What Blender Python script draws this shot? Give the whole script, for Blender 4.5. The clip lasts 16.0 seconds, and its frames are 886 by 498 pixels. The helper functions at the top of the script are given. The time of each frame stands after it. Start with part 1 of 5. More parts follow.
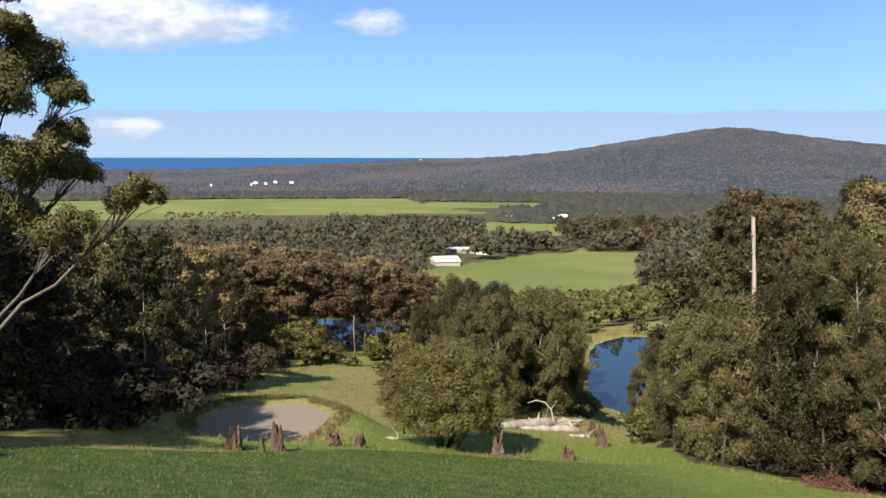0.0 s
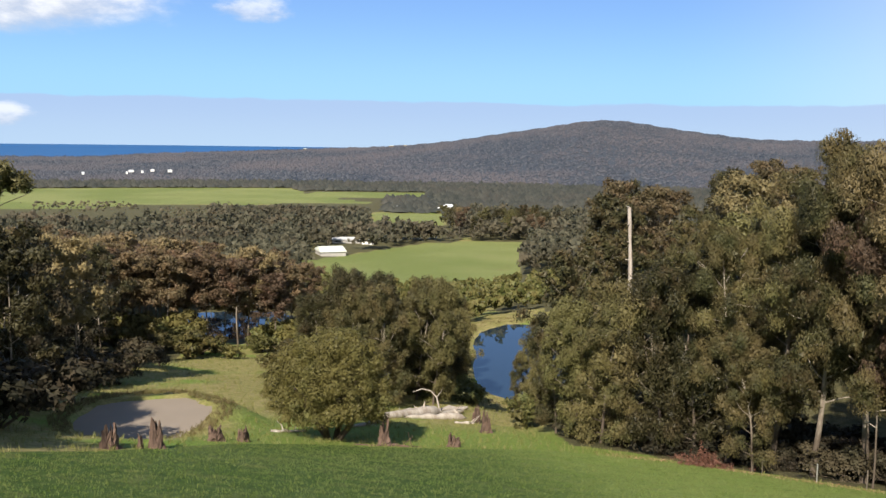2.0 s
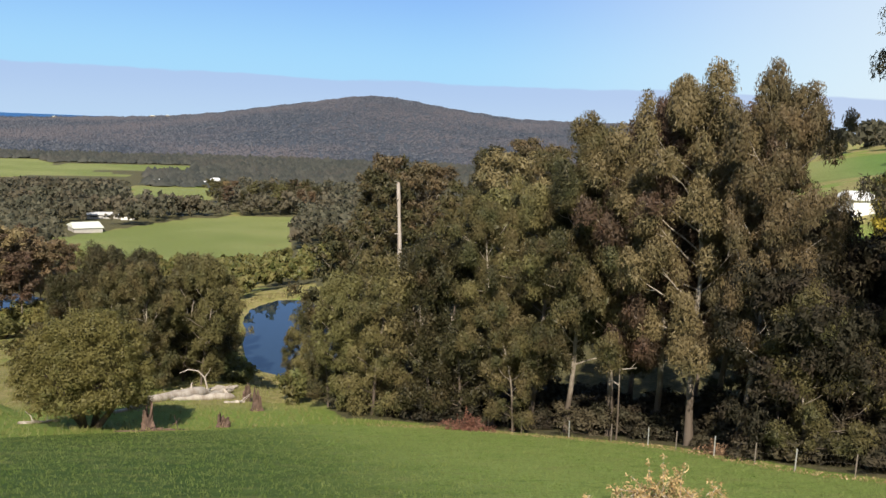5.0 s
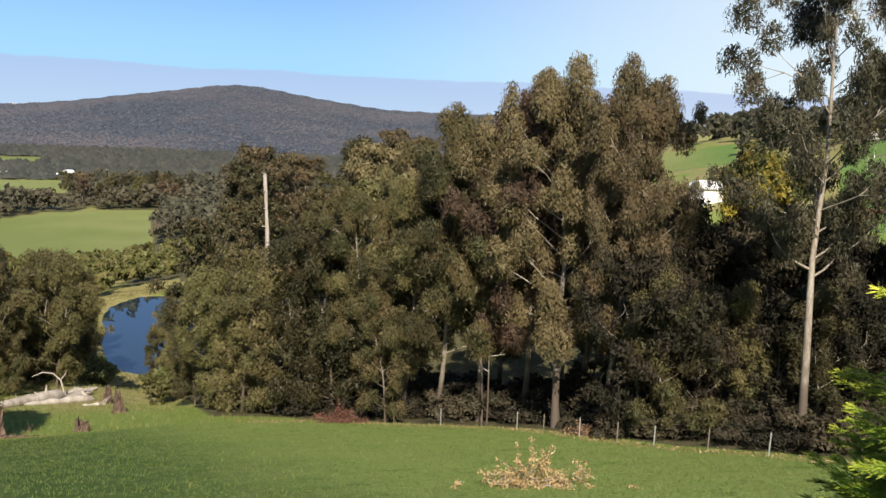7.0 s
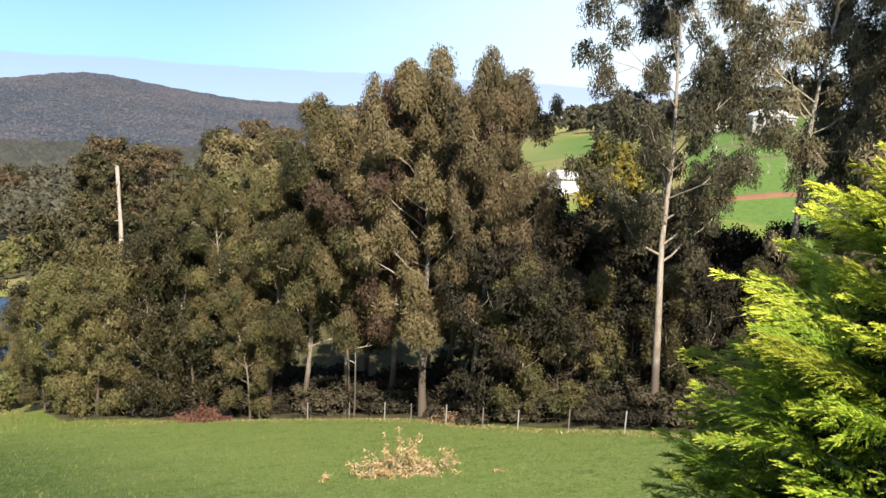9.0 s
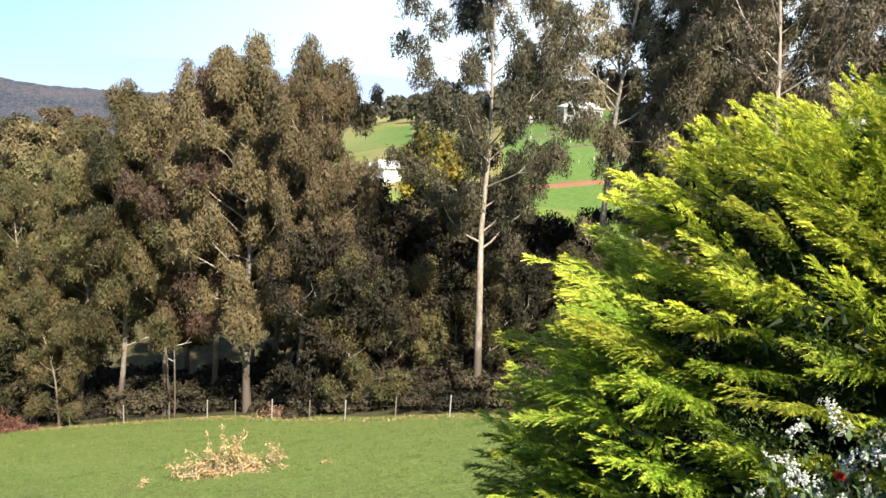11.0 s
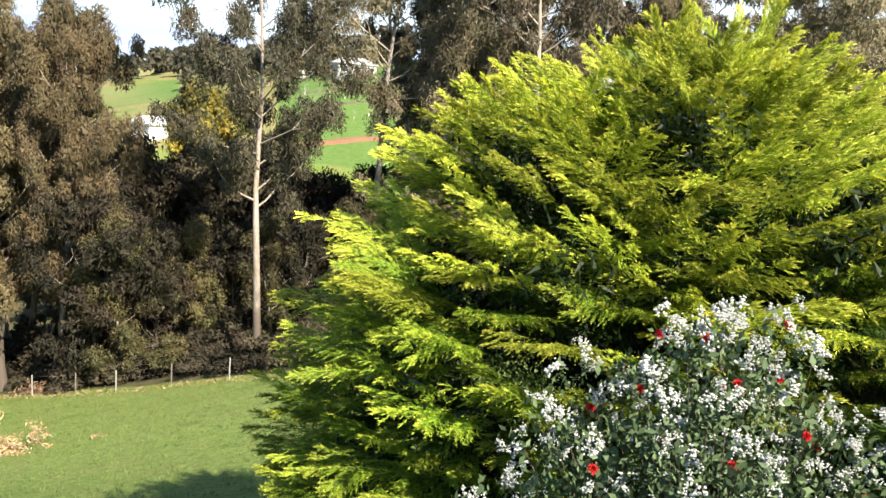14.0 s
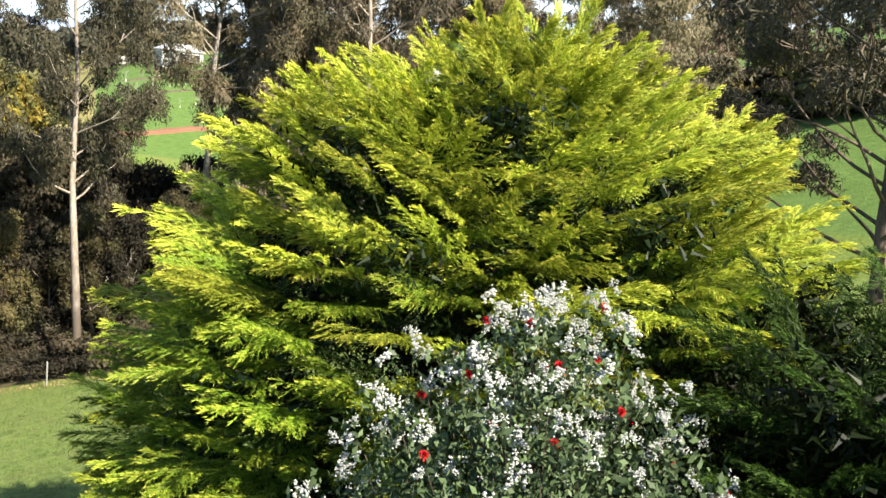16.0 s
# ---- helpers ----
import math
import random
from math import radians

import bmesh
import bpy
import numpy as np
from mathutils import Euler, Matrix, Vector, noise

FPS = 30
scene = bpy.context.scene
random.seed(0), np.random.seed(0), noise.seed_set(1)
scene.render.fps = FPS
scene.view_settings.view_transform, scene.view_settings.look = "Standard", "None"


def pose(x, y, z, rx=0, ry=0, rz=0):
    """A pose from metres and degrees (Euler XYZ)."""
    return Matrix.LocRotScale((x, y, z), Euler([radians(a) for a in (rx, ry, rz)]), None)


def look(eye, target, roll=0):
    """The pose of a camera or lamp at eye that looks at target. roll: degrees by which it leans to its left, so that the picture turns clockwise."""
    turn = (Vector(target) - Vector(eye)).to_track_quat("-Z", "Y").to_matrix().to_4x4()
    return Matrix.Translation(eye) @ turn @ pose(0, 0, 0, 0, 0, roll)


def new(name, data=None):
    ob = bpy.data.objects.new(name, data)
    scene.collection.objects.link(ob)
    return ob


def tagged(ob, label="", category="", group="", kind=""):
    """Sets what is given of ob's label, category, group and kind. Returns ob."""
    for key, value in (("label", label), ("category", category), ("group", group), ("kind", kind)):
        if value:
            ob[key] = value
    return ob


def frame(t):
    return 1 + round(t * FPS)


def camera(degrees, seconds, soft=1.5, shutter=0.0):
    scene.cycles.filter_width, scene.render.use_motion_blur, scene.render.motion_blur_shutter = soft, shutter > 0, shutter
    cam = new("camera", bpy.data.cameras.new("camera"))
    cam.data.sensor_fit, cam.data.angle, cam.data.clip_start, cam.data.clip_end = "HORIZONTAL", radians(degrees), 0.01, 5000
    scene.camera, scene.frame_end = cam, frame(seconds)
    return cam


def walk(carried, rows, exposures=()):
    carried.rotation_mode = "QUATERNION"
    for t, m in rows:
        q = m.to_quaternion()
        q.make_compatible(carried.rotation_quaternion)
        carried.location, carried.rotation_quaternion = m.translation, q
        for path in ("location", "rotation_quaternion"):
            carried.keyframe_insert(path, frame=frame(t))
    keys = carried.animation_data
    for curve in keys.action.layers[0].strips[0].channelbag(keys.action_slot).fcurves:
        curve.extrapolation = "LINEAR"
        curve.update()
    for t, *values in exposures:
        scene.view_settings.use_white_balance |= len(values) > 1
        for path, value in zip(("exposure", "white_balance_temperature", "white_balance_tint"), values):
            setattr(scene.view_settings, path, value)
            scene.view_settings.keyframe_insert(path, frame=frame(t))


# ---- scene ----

EYE = 5.5            # height of the eye over the ground below it
REACH = 0.27         # the camera is held out from the turning body by this much
cam = camera(53.91, 16.0)
# seconds, yaw, pitch, roll
ROWS = [
    (0.0, -0.00, -6.82, 0.25),
    (0.5, -1.81, -6.97, 0.40),
    (1.0, -3.93, -6.95, 0.52),
    (1.5, -6.03, -7.31, 0.80),
    (2.0, -7.57, -7.41, 0.92),
    (2.5, -9.77, -7.91, 1.26),
    (3.0, -11.75, -7.79, 1.23),
    (3.5, -13.87, -7.89, 1.64),
    (4.0, -16.95, -8.22, 2.06),
    (4.5, -20.03, -8.54, 2.22),
    (4.7, -21.15, -8.57, 2.37),
    (6.8, -30.50, -8.86, 2.82),
    (7.0, -31.35, -8.80, 2.93),
    (7.5, -33.61, -8.87, 2.81),
    (8.0, -35.31, -8.98, 3.05),
    (8.5, -37.63, -9.14, 3.23),
    (9.0, -40.32, -8.90, 3.31),
    (9.5, -43.10, -8.74, 3.20),
    (10.0, -46.63, -8.97, 3.43),
    (10.2, -47.80, -8.93, 3.62),
    (12.3, -58.45, -9.67, 3.85),
    (12.5, -59.50, -9.90, 4.00),
    (13.0, -62.09, -10.31, 4.19),
    (13.5, -63.87, -10.55, 4.24),
    (14.0, -66.85, -10.59, 4.65),
    (14.5, -69.58, -10.18, 5.05),
    (15.0, -72.37, -9.74, 5.32),
    (15.5, -75.41, -9.75, 5.69),
    (16.0, -77.82, -10.19, 5.62),
]


def held(yaw, pitch, roll):
    a = radians(yaw)
    return pose(-REACH * math.sin(a), REACH * math.cos(a), EYE, 90 + pitch, 0, yaw) @ pose(0, 0, 0, 0, 0, roll)


EXPOSURES = [(0.0, 0.76), (2.5, 0.73), (4.7, 0.66), (7.0, 0.71), (8.5, 1.03), (10.2, 1.26), (13.0, 1.58), (16.0, 1.52)]
walk(cam, [(t, held(y, p, r)) for t, y, p, r in ROWS], EXPOSURES)

# ---- light ----
SUN_AZ, SUN_EL = -154.0, 41.0


def toward(az, el):
    a, e = radians(az), radians(el)
    return Vector((math.sin(a) * math.cos(e), math.cos(a) * math.cos(e), math.sin(e)))


sun = new("sun", bpy.data.lights.new("sun", "SUN"))
sun.data.energy, sun.data.angle, sun.data.color = 5.0, radians(0.53), (1.0, 0.91, 0.77)
sun.matrix_world = look(toward(SUN_AZ, SUN_EL) * 100, (0, 0, 0))


class Nodes:
    """Short hand for wiring shader nodes."""

    def __init__(self, tree, fresh=True):
        self.tree = tree
        if fresh:
            tree.nodes.clear()

    def add(self, kind, **values):
        node = self.tree.nodes.new(kind)
        for key, value in values.items():
            setattr(node, key, value)
        return node

    def put(self, value, socket):
        if isinstance(value, bpy.types.NodeSocket):
            self.tree.links.new(value, socket)
        else:
            if socket.type == "RGBA" and len(value) == 3:
                value = (*value, 1)
            socket.default_value = value

    def math(self, op, a, b=0.0, c=0.0, clamp=False):
        node = self.add("ShaderNodeMath", operation=op, use_clamp=clamp)
        for value, socket in zip((a, b, c), node.inputs):
            self.put(value, socket)
        return node.outputs[0]

    def mix(self, fac, a, b, blend="MIX"):
        node = self.add("ShaderNodeMix", data_type="RGBA", blend_type=blend)
        self.put(fac, node.inputs[0])
        self.put(a, node.inputs[6])
        self.put(b, node.inputs[7])
        return node.outputs[2]

    def step(self, value, lo, hi, to_lo=0.0, to_hi=1.0):
        node = self.add("ShaderNodeMapRange", interpolation_type="SMOOTHSTEP")
        for v, i in ((value, 0), (lo, 1), (hi, 2), (to_lo, 3), (to_hi, 4)):
            self.put(v, node.inputs[i])
        return node.outputs[0]

    def noise(self, vector, scale, detail=3.0, rough=0.55, distortion=0.0):
        node = self.add("ShaderNodeTexNoise")
        self.put(vector, node.inputs["Vector"])
        node.inputs["Scale"].default_value, node.inputs["Detail"].default_value = scale, detail
        node.inputs["Roughness"].default_value, node.inputs["Distortion"].default_value = rough, distortion
        return node.outputs["Fac"]

    def scaled(self, vector, s):
        node = self.add("ShaderNodeMapping")
        self.put(vector, node.inputs[0])
        node.inputs["Scale"].default_value = s
        return node.outputs[0]


world = bpy.data.worlds.new("sky")
scene.world = world
world.use_nodes = True
n = Nodes(world.node_tree)
sky = n.add("ShaderNodeTexSky", sky_type="NISHITA", sun_disc=False)
sky.sun_elevation, sky.sun_rotation = radians(SUN_EL), radians(SUN_AZ)
sky.air_density, sky.dust_density, sky.ozone_density, sky.altitude = 1.0, 0.6, 1.6, 100
way = n.add("ShaderNodeTexCoord").outputs["Generated"]
part_xyz = n.add("ShaderNodeSeparateXYZ")
n.put(way, part_xyz.inputs[0])
sx, sy, sz = part_xyz.outputs
el = n.math("MULTIPLY", n.math("ARCSINE", sz), 57.2958)
az = n.math("MULTIPLY", n.math("ARCTAN2", sx, sy), 57.2958)
puff = n.math("SUBTRACT", n.noise(n.scaled(way, (1, 1, 2.2)), 26, 6, 0.6), 0.5)
broad = n.math("SUBTRACT", n.noise(n.scaled(way, (1, 1, 3.5)), 9, 4, 0.55), 0.5)


def cloud(a0, e0, w, h, ragged):
    a = n.math("POWER", n.math("ABSOLUTE", n.math("DIVIDE", n.math("SUBTRACT", az, a0), w)), 2.0)
    e = n.math("POWER", n.math("ABSOLUTE", n.math("DIVIDE", n.math("SUBTRACT", el, e0), h)), 2.0)
    body = n.math("SUBTRACT", 1.0, n.math("ADD", a, e))
    body = n.math("ADD", body, n.math("MULTIPLY", puff, ragged))
    return n.math("ADD", body, n.math("MULTIPLY", broad, ragged * 0.8))


# the far bank of haze cloud over the sea, with a crisp uneven top
bank_top = n.math("ADD", n.math("MULTIPLY", broad, 0.9), 2.15)
bank = n.step(n.math("SUBTRACT", bank_top, el), -0.05, 0.12, 0.0, 0.72)
blue = n.mix(n.step(el, 2.0, 10.0), (3.1, 6.2, 9.1), (1.9, 3.95, 8.6))
pale = n.mix(n.step(az, 20.0, 58.0, 0.0, 0.95), blue, (7.2, 8.2, 8.9))
base_sky = n.mix(n.step(el, 4.0, 40.0, 0.12, 1.0), pale, sky.outputs[0])
seen = n.mix(bank, base_sky, n.mix(n.step(el, -1.0, 2.2), (4.95, 6.1, 7.9), (4.05, 5.0, 7.5)))
for a0, e0, w, h, ragged in ((-20.5, 7.6, 11.5, 2.3, 1.0), (-4.6, 7.75, 2.9, 0.95, 2.4), (-20.0, 0.95, 2.9, 0.75, 2.2)):
    body = cloud(a0, e0, w, h, ragged)
    tone = n.mix(n.step(n.math("ADD", n.math("SUBTRACT", el, e0), n.math("MULTIPLY", puff, 3.5 * h)), -0.8 * h, 0.9 * h), (5.5, 6.0, 7.1), (9.9, 9.9, 10.1))
    seen = n.mix(n.step(body, -0.1, 1.0, 0.0, 0.92 if w > 5 else 0.62), seen, tone)
glow = n.add("ShaderNodeBackground")
n.put(seen, glow.inputs[0])
glow.inputs[1].default_value = 0.070
n.tree.links.new(glow.outputs[0], n.add("ShaderNodeOutputWorld").inputs[0])


# ---- materials ----
def material(name):
    m = bpy.data.materials.new(name)
    m.use_nodes = True
    k = Nodes(m.node_tree)
    out = k.add("ShaderNodeOutputMaterial")
    skin = k.add("ShaderNodeBsdfPrincipled")
    k.tree.links.new(skin.outputs[0], out.inputs[0])
    return m, k, skin, out


def bumped(k, skin, height, strength, distance=0.02):
    b = k.add("ShaderNodeBump")
    b.inputs["Strength"].default_value, b.inputs["Distance"].default_value = strength, distance
    k.put(height, b.inputs["Height"])
    k.put(b.outputs[0], skin.inputs["Normal"])


def plain(name, colour, rough=0.7, other=None, scale=6.0, bump=0.3, metal=0.0, stretch=(1, 1, 1)):
    """A surface of one stuff with grain and stains at two scales."""
    m, k, skin, out = material(name)
    where = k.scaled(k.add("ShaderNodeTexCoord").outputs["Object"], stretch)
    fine, coarse = k.noise(where, scale * 6, 5, 0.65), k.noise(where, scale * 0.7, 3)
    other = other or tuple(c * 0.55 for c in colour)
    k.put(k.mix(k.step(k.math("ADD", k.math("MULTIPLY", fine, 0.5), k.math("MULTIPLY", coarse, 0.5)), 0.32, 0.68), other, colour), skin.inputs["Base Color"])
    skin.inputs["Roughness"].default_value, skin.inputs["Metallic"].default_value = rough, metal
    skin.inputs["Specular IOR Level"].default_value = 0.3
    bumped(k, skin, fine, bump)
    return m


def leafy(name, dark, light, odd, odd_share=0.25, thin=0.16, rough=0.5, tint=0.055, broad=0.45):
    """Foliage: each leaf its own tone, each plant its own tint."""
    m, k, skin, out = material(name)
    leaf = k.add("ShaderNodeNewGeometry").outputs["Random Per Island"]
    plant = k.add("ShaderNodeObjectInfo").outputs["Random"]
    place = k.add("ShaderNodeNewGeometry").outputs["Position"]
    patch = k.noise(place, broad, 3)
    tone = k.mix(leaf, dark, light)
    share = k.math("MULTIPLY", k.step(k.math("ADD", patch, k.math("MULTIPLY", plant, 0.35)), 0.5, 0.85), odd_share * 2, clamp=True)
    tone = k.mix(share, tone, odd)
    hue = k.add("ShaderNodeHueSaturation")
    k.put(tone, hue.inputs["Color"])
    k.put(k.math("MULTIPLY_ADD", plant, tint, 0.5 - tint / 2), hue.inputs["Hue"])
    k.put(k.math("MULTIPLY_ADD", plant, 0.60, 0.70), hue.inputs["Value"])
    tone = hue.outputs[0]
    k.put(tone, skin.inputs["Base Color"])
    skin.inputs["Roughness"].default_value = rough
    skin.inputs["Specular IOR Level"].default_value = 0.18
    veil = k.add("ShaderNodeBsdfTranslucent")
    k.put(tone, veil.inputs[0])
    both = k.add("ShaderNodeMixShader")
    both.inputs[0].default_value = thin
    k.tree.links.new(skin.outputs[0], both.inputs[1])
    k.tree.links.new(veil.outputs[0], both.inputs[2])
    k.tree.links.new(both.outputs[0], out.inputs[0])
    return m


def water(name, colour, rough, ripple, scale):
    m, k, skin, out = material(name)
    where = k.add("ShaderNodeTexCoord").outputs["Object"]
    k.put(k.mix(k.noise(where, scale * 0.15, 3), colour, tuple(c * 1.25 for c in colour)), skin.inputs["Base Color"])
    skin.inputs["Roughness"].default_value, skin.inputs["IOR"].default_value = rough, 1.33
    bumped(k, skin, k.noise(k.scaled(where, (1, 0.5, 1)), scale, 3), ripple, 0.05)
    return m


def ground_material():
    m, k, skin, out = material("grassland")
    place = k.add("ShaderNodeNewGeometry").outputs["Position"]
    cover = k.add("ShaderNodeAttribute", attribute_name="cover")
    split = k.add("ShaderNodeSeparateColor")
    k.put(cover.outputs["Color"], split.inputs[0])
    fine, mid, wide = k.noise(place, 5.0, 6, 0.7), k.noise(place, 0.9, 5, 0.68), k.noise(place, 0.07, 4, 0.6)
    vast = k.noise(place, 0.012, 4, 0.6)
    edge = k.math("MULTIPLY", k.math("SUBTRACT", mid, 0.5), 0.9)

    def mask(i):
        return k.step(k.math("ADD", split.outputs[i], edge), 0.38, 0.62)

    rough = k.mix(k.step(mid, 0.35, 0.65), (0.225, 0.218, 0.066), (0.345, 0.285, 0.132))
    rough = k.mix(k.step(wide, 0.52, 0.68), rough, (0.165, 0.260, 0.042))
    spread = k.add("ShaderNodeSeparateXYZ")
    k.put(place, spread.inputs[0])
    lush = k.math("MULTIPLY", k.step(k.math("ADD", spread.outputs[0], k.math("MULTIPLY", wide, 12.0)), -6.0, 0.0), k.step(spread.outputs[1], 72.0, 84.0, 0.85, 0.0))
    rough = k.mix(lush, rough, k.mix(mid, (0.140, 0.230, 0.033), (0.215, 0.290, 0.060)))
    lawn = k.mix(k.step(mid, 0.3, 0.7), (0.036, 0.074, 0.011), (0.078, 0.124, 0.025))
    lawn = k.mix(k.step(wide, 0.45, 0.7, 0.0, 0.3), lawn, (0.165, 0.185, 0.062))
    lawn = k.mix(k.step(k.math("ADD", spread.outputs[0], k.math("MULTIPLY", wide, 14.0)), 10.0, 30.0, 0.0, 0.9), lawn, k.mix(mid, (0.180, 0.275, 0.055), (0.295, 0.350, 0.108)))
    clump = k.noise(k.scaled(place, (1, 1.6, 1)), 0.42, 5, 0.72)
    lawn = k.mix(k.step(clump, 0.50, 0.70, 0.0, 0.55), lawn, (0.205, 0.205, 0.075))
    lawn = k.mix(k.step(clump, 0.46, 0.30, 0.0, 0.55), lawn, (0.060, 0.115, 0.018))
    field = k.mix(k.step(vast, 0.35, 0.65), (0.180, 0.215, 0.062), (0.250, 0.270, 0.095))
    field = k.mix(k.step(wide, 0.60, 0.74, 0.0, 0.5), field, (0.24, 0.20, 0.085))
    field = k.mix(k.step(k.math("SUBTRACT", spread.outputs[0], spread.outputs[1]), 0.0, 40.0, 0.0, 0.9), field, k.mix(k.step(mid, 0.3, 0.7), (0.095, 0.190, 0.036), (0.155, 0.255, 0.058)))
    litter = k.mix(k.step(mid, 0.35, 0.65), (0.075, 0.070, 0.036), (0.135, 0.115, 0.060))
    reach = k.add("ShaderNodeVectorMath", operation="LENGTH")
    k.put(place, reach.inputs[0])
    # far ground blued in colour to match the hill's haze
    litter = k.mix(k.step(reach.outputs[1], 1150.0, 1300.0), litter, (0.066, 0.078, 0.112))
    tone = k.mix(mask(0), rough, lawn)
    tone = k.mix(mask(1), tone, field)
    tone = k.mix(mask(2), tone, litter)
    tone = k.mix(k.step(fine, 0.3, 0.7, 0.5, 0.0), tone, (0.025, 0.035, 0.008))
    k.put(tone, skin.inputs["Base Color"])
    skin.inputs["Roughness"].default_value, skin.inputs["Specular IOR Level"].default_value = 0.85, 0.15
    bumped(k, skin, k.math("ADD", k.math("MULTIPLY", fine, 0.5), mid), 0.8, 0.15)
    return m


GRASSLAND = ground_material()
POND_BLUE = water("clear pond water", (0.012, 0.022, 0.035), 0.03, 0.06, 1.2)
POND_MUD = water("muddy pond water", (0.215, 0.180, 0.145), 0.6, 0.05, 1.5)
POND_MUD.node_tree.nodes["Principled BSDF"].inputs["Specular IOR Level"].default_value = 0.08
SEA_BLUE = water("sea water", (0.012, 0.075, 0.21), 0.5, 0.3, 0.02)
BARK_PALE = plain("pale gum bark", (0.42, 0.37, 0.31), 0.8, (0.17, 0.135, 0.10), 1.2, 0.5, stretch=(1, 1, 0.25))
k = Nodes(BARK_PALE.node_tree, False)
skin = [x for x in k.tree.nodes if x.bl_idname == "ShaderNodeBsdfPrincipled"][0]
was = skin.inputs["Base Color"].links[0].from_socket
rise = k.add("ShaderNodeSeparateXYZ")
local = k.add("ShaderNodeTexCoord").outputs["Object"]
k.put(local, rise.inputs[0])
k.put(k.mix(k.step(k.math("ADD", rise.outputs[2], k.math("MULTIPLY", k.noise(local, 0.8, 4), 6.0)), 6.0, 10.0), (0.10, 0.078, 0.06), was), skin.inputs["Base Color"])
BARK_DARK = plain("rough dark bark", (0.16, 0.12, 0.085), 0.9, (0.06, 0.045, 0.033), 2.0, 0.9, stretch=(1, 1, 0.3))
# the spreading gum's limbs, with shade put into the bark colour
LIMB_BARK = plain("grey-brown limb bark darkened for shade", (0.16, 0.135, 0.11), 0.85, (0.075, 0.06, 0.048), 2.0, 0.5, stretch=(1, 1, 0.3))
CYPRESS_BARK = plain("dark cypress bark", (0.055, 0.040, 0.030), 0.9, (0.025, 0.018, 0.014), 2.0, 0.9, stretch=(1, 1, 0.3))
DEAD_WOOD = plain("weathered grey wood", (0.50, 0.455, 0.40), 0.85, (0.26, 0.21, 0.17), 2.0, 0.6, stretch=(1, 1, 0.2))
BURNT_WOOD = plain("red-brown rotten stump wood", (0.165, 0.108, 0.082), 0.9, (0.05, 0.033, 0.026), 2.5, 1.0, stretch=(1, 1, 0.2))
DRY_LEAF = leafy("dry tan leaves", (0.22, 0.14, 0.07), (0.52, 0.40, 0.22), (0.35, 0.20, 0.10), 0.3, 0.15)
BROWN_BRUSH = leafy("brown dead brushwood", (0.12, 0.065, 0.04), (0.30, 0.17, 0.10), (0.36, 0.22, 0.14), 0.3, 0.1)
GUM = leafy("olive gum leaves", (0.060, 0.053, 0.028), (0.150, 0.122, 0.064), (0.165, 0.112, 0.060), 0.3)
GUM_DARK = leafy("dark olive gum leaves", (0.032, 0.034, 0.015), (0.098, 0.094, 0.041), (0.12, 0.092, 0.04), 0.3)
GUM_DUSK = leafy("dusky grey-green gum leaves", (0.026, 0.028, 0.016), (0.118, 0.110, 0.066), (0.12, 0.09, 0.05), 0.3, 0.1, 0.5, 0.03)
GUM_OLIVE = leafy("olive green gum leaves", (0.030, 0.034, 0.015), (0.094, 0.092, 0.040), (0.155, 0.110, 0.052), 0.3)
GUM_SILVER = leafy("silvery grey-olive gum leaves", (0.090, 0.085, 0.052), (0.240, 0.210, 0.135), (0.22, 0.16, 0.10), 0.3, 0.2)
# shade put into the leaf colour, for gully gums, shaded wood and undergrowth
SHADED_LEAF = leafy("leaves darkened for shade", (0.012, 0.013, 0.007), (0.046, 0.042, 0.024), (0.07, 0.05, 0.032), 0.3, 0.06, 0.7)
GUM_BROWN = leafy("brown-olive gum leaves", (0.066, 0.052, 0.031), (0.160, 0.122, 0.072), (0.175, 0.106, 0.062), 0.4)
GUM_BRONZE = leafy("bronze gum leaves", (0.080, 0.067, 0.037), (0.195, 0.153, 0.083), (0.22, 0.146, 0.082), 0.35, 0.2)
GUM_GREEN = leafy("fresh green leaves", (0.054, 0.068, 0.024), (0.150, 0.165, 0.064), (0.16, 0.14, 0.05), 0.3)
BLACKWOOD = leafy("dense dull green leaves", (0.034, 0.036, 0.013), (0.118, 0.108, 0.037), (0.13, 0.098, 0.037), 0.3)
WATTLE = leafy("wattle leaves with yellow bloom", (0.040, 0.050, 0.018), (0.12, 0.125, 0.045), (0.38, 0.27, 0.030), 0.30, 0.16, 0.5, 0.02, 0.5)
SCRUB = leafy("light green scrub leaves", (0.050, 0.062, 0.018), (0.145, 0.148, 0.050), (0.18, 0.145, 0.055), 0.3)
RUSSET = leafy("russet leaves", (0.085, 0.068, 0.050), (0.24, 0.17, 0.115), (0.22, 0.19, 0.11), 0.4)
# far crowns carry distance haze in their colour, bluest on the hill
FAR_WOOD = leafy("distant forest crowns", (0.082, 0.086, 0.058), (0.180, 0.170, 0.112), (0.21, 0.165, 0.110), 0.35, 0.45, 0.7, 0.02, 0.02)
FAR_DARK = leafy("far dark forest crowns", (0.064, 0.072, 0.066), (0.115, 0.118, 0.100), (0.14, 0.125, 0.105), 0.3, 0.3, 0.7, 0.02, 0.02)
HILL_WOOD_HAZE = leafy("hill forest crowns tinted for haze", (0.038, 0.049, 0.072), (0.115, 0.122, 0.142), (0.132, 0.120, 0.132), 0.4, 0.20, 0.8, 0.02, 0.004)
CYPRESS = leafy("golden cypress foliage", (0.062, 0.128, 0.009), (0.225, 0.335, 0.024), (0.23, 0.32, 0.026), 0.15, 0.13, 0.5, 0.012)
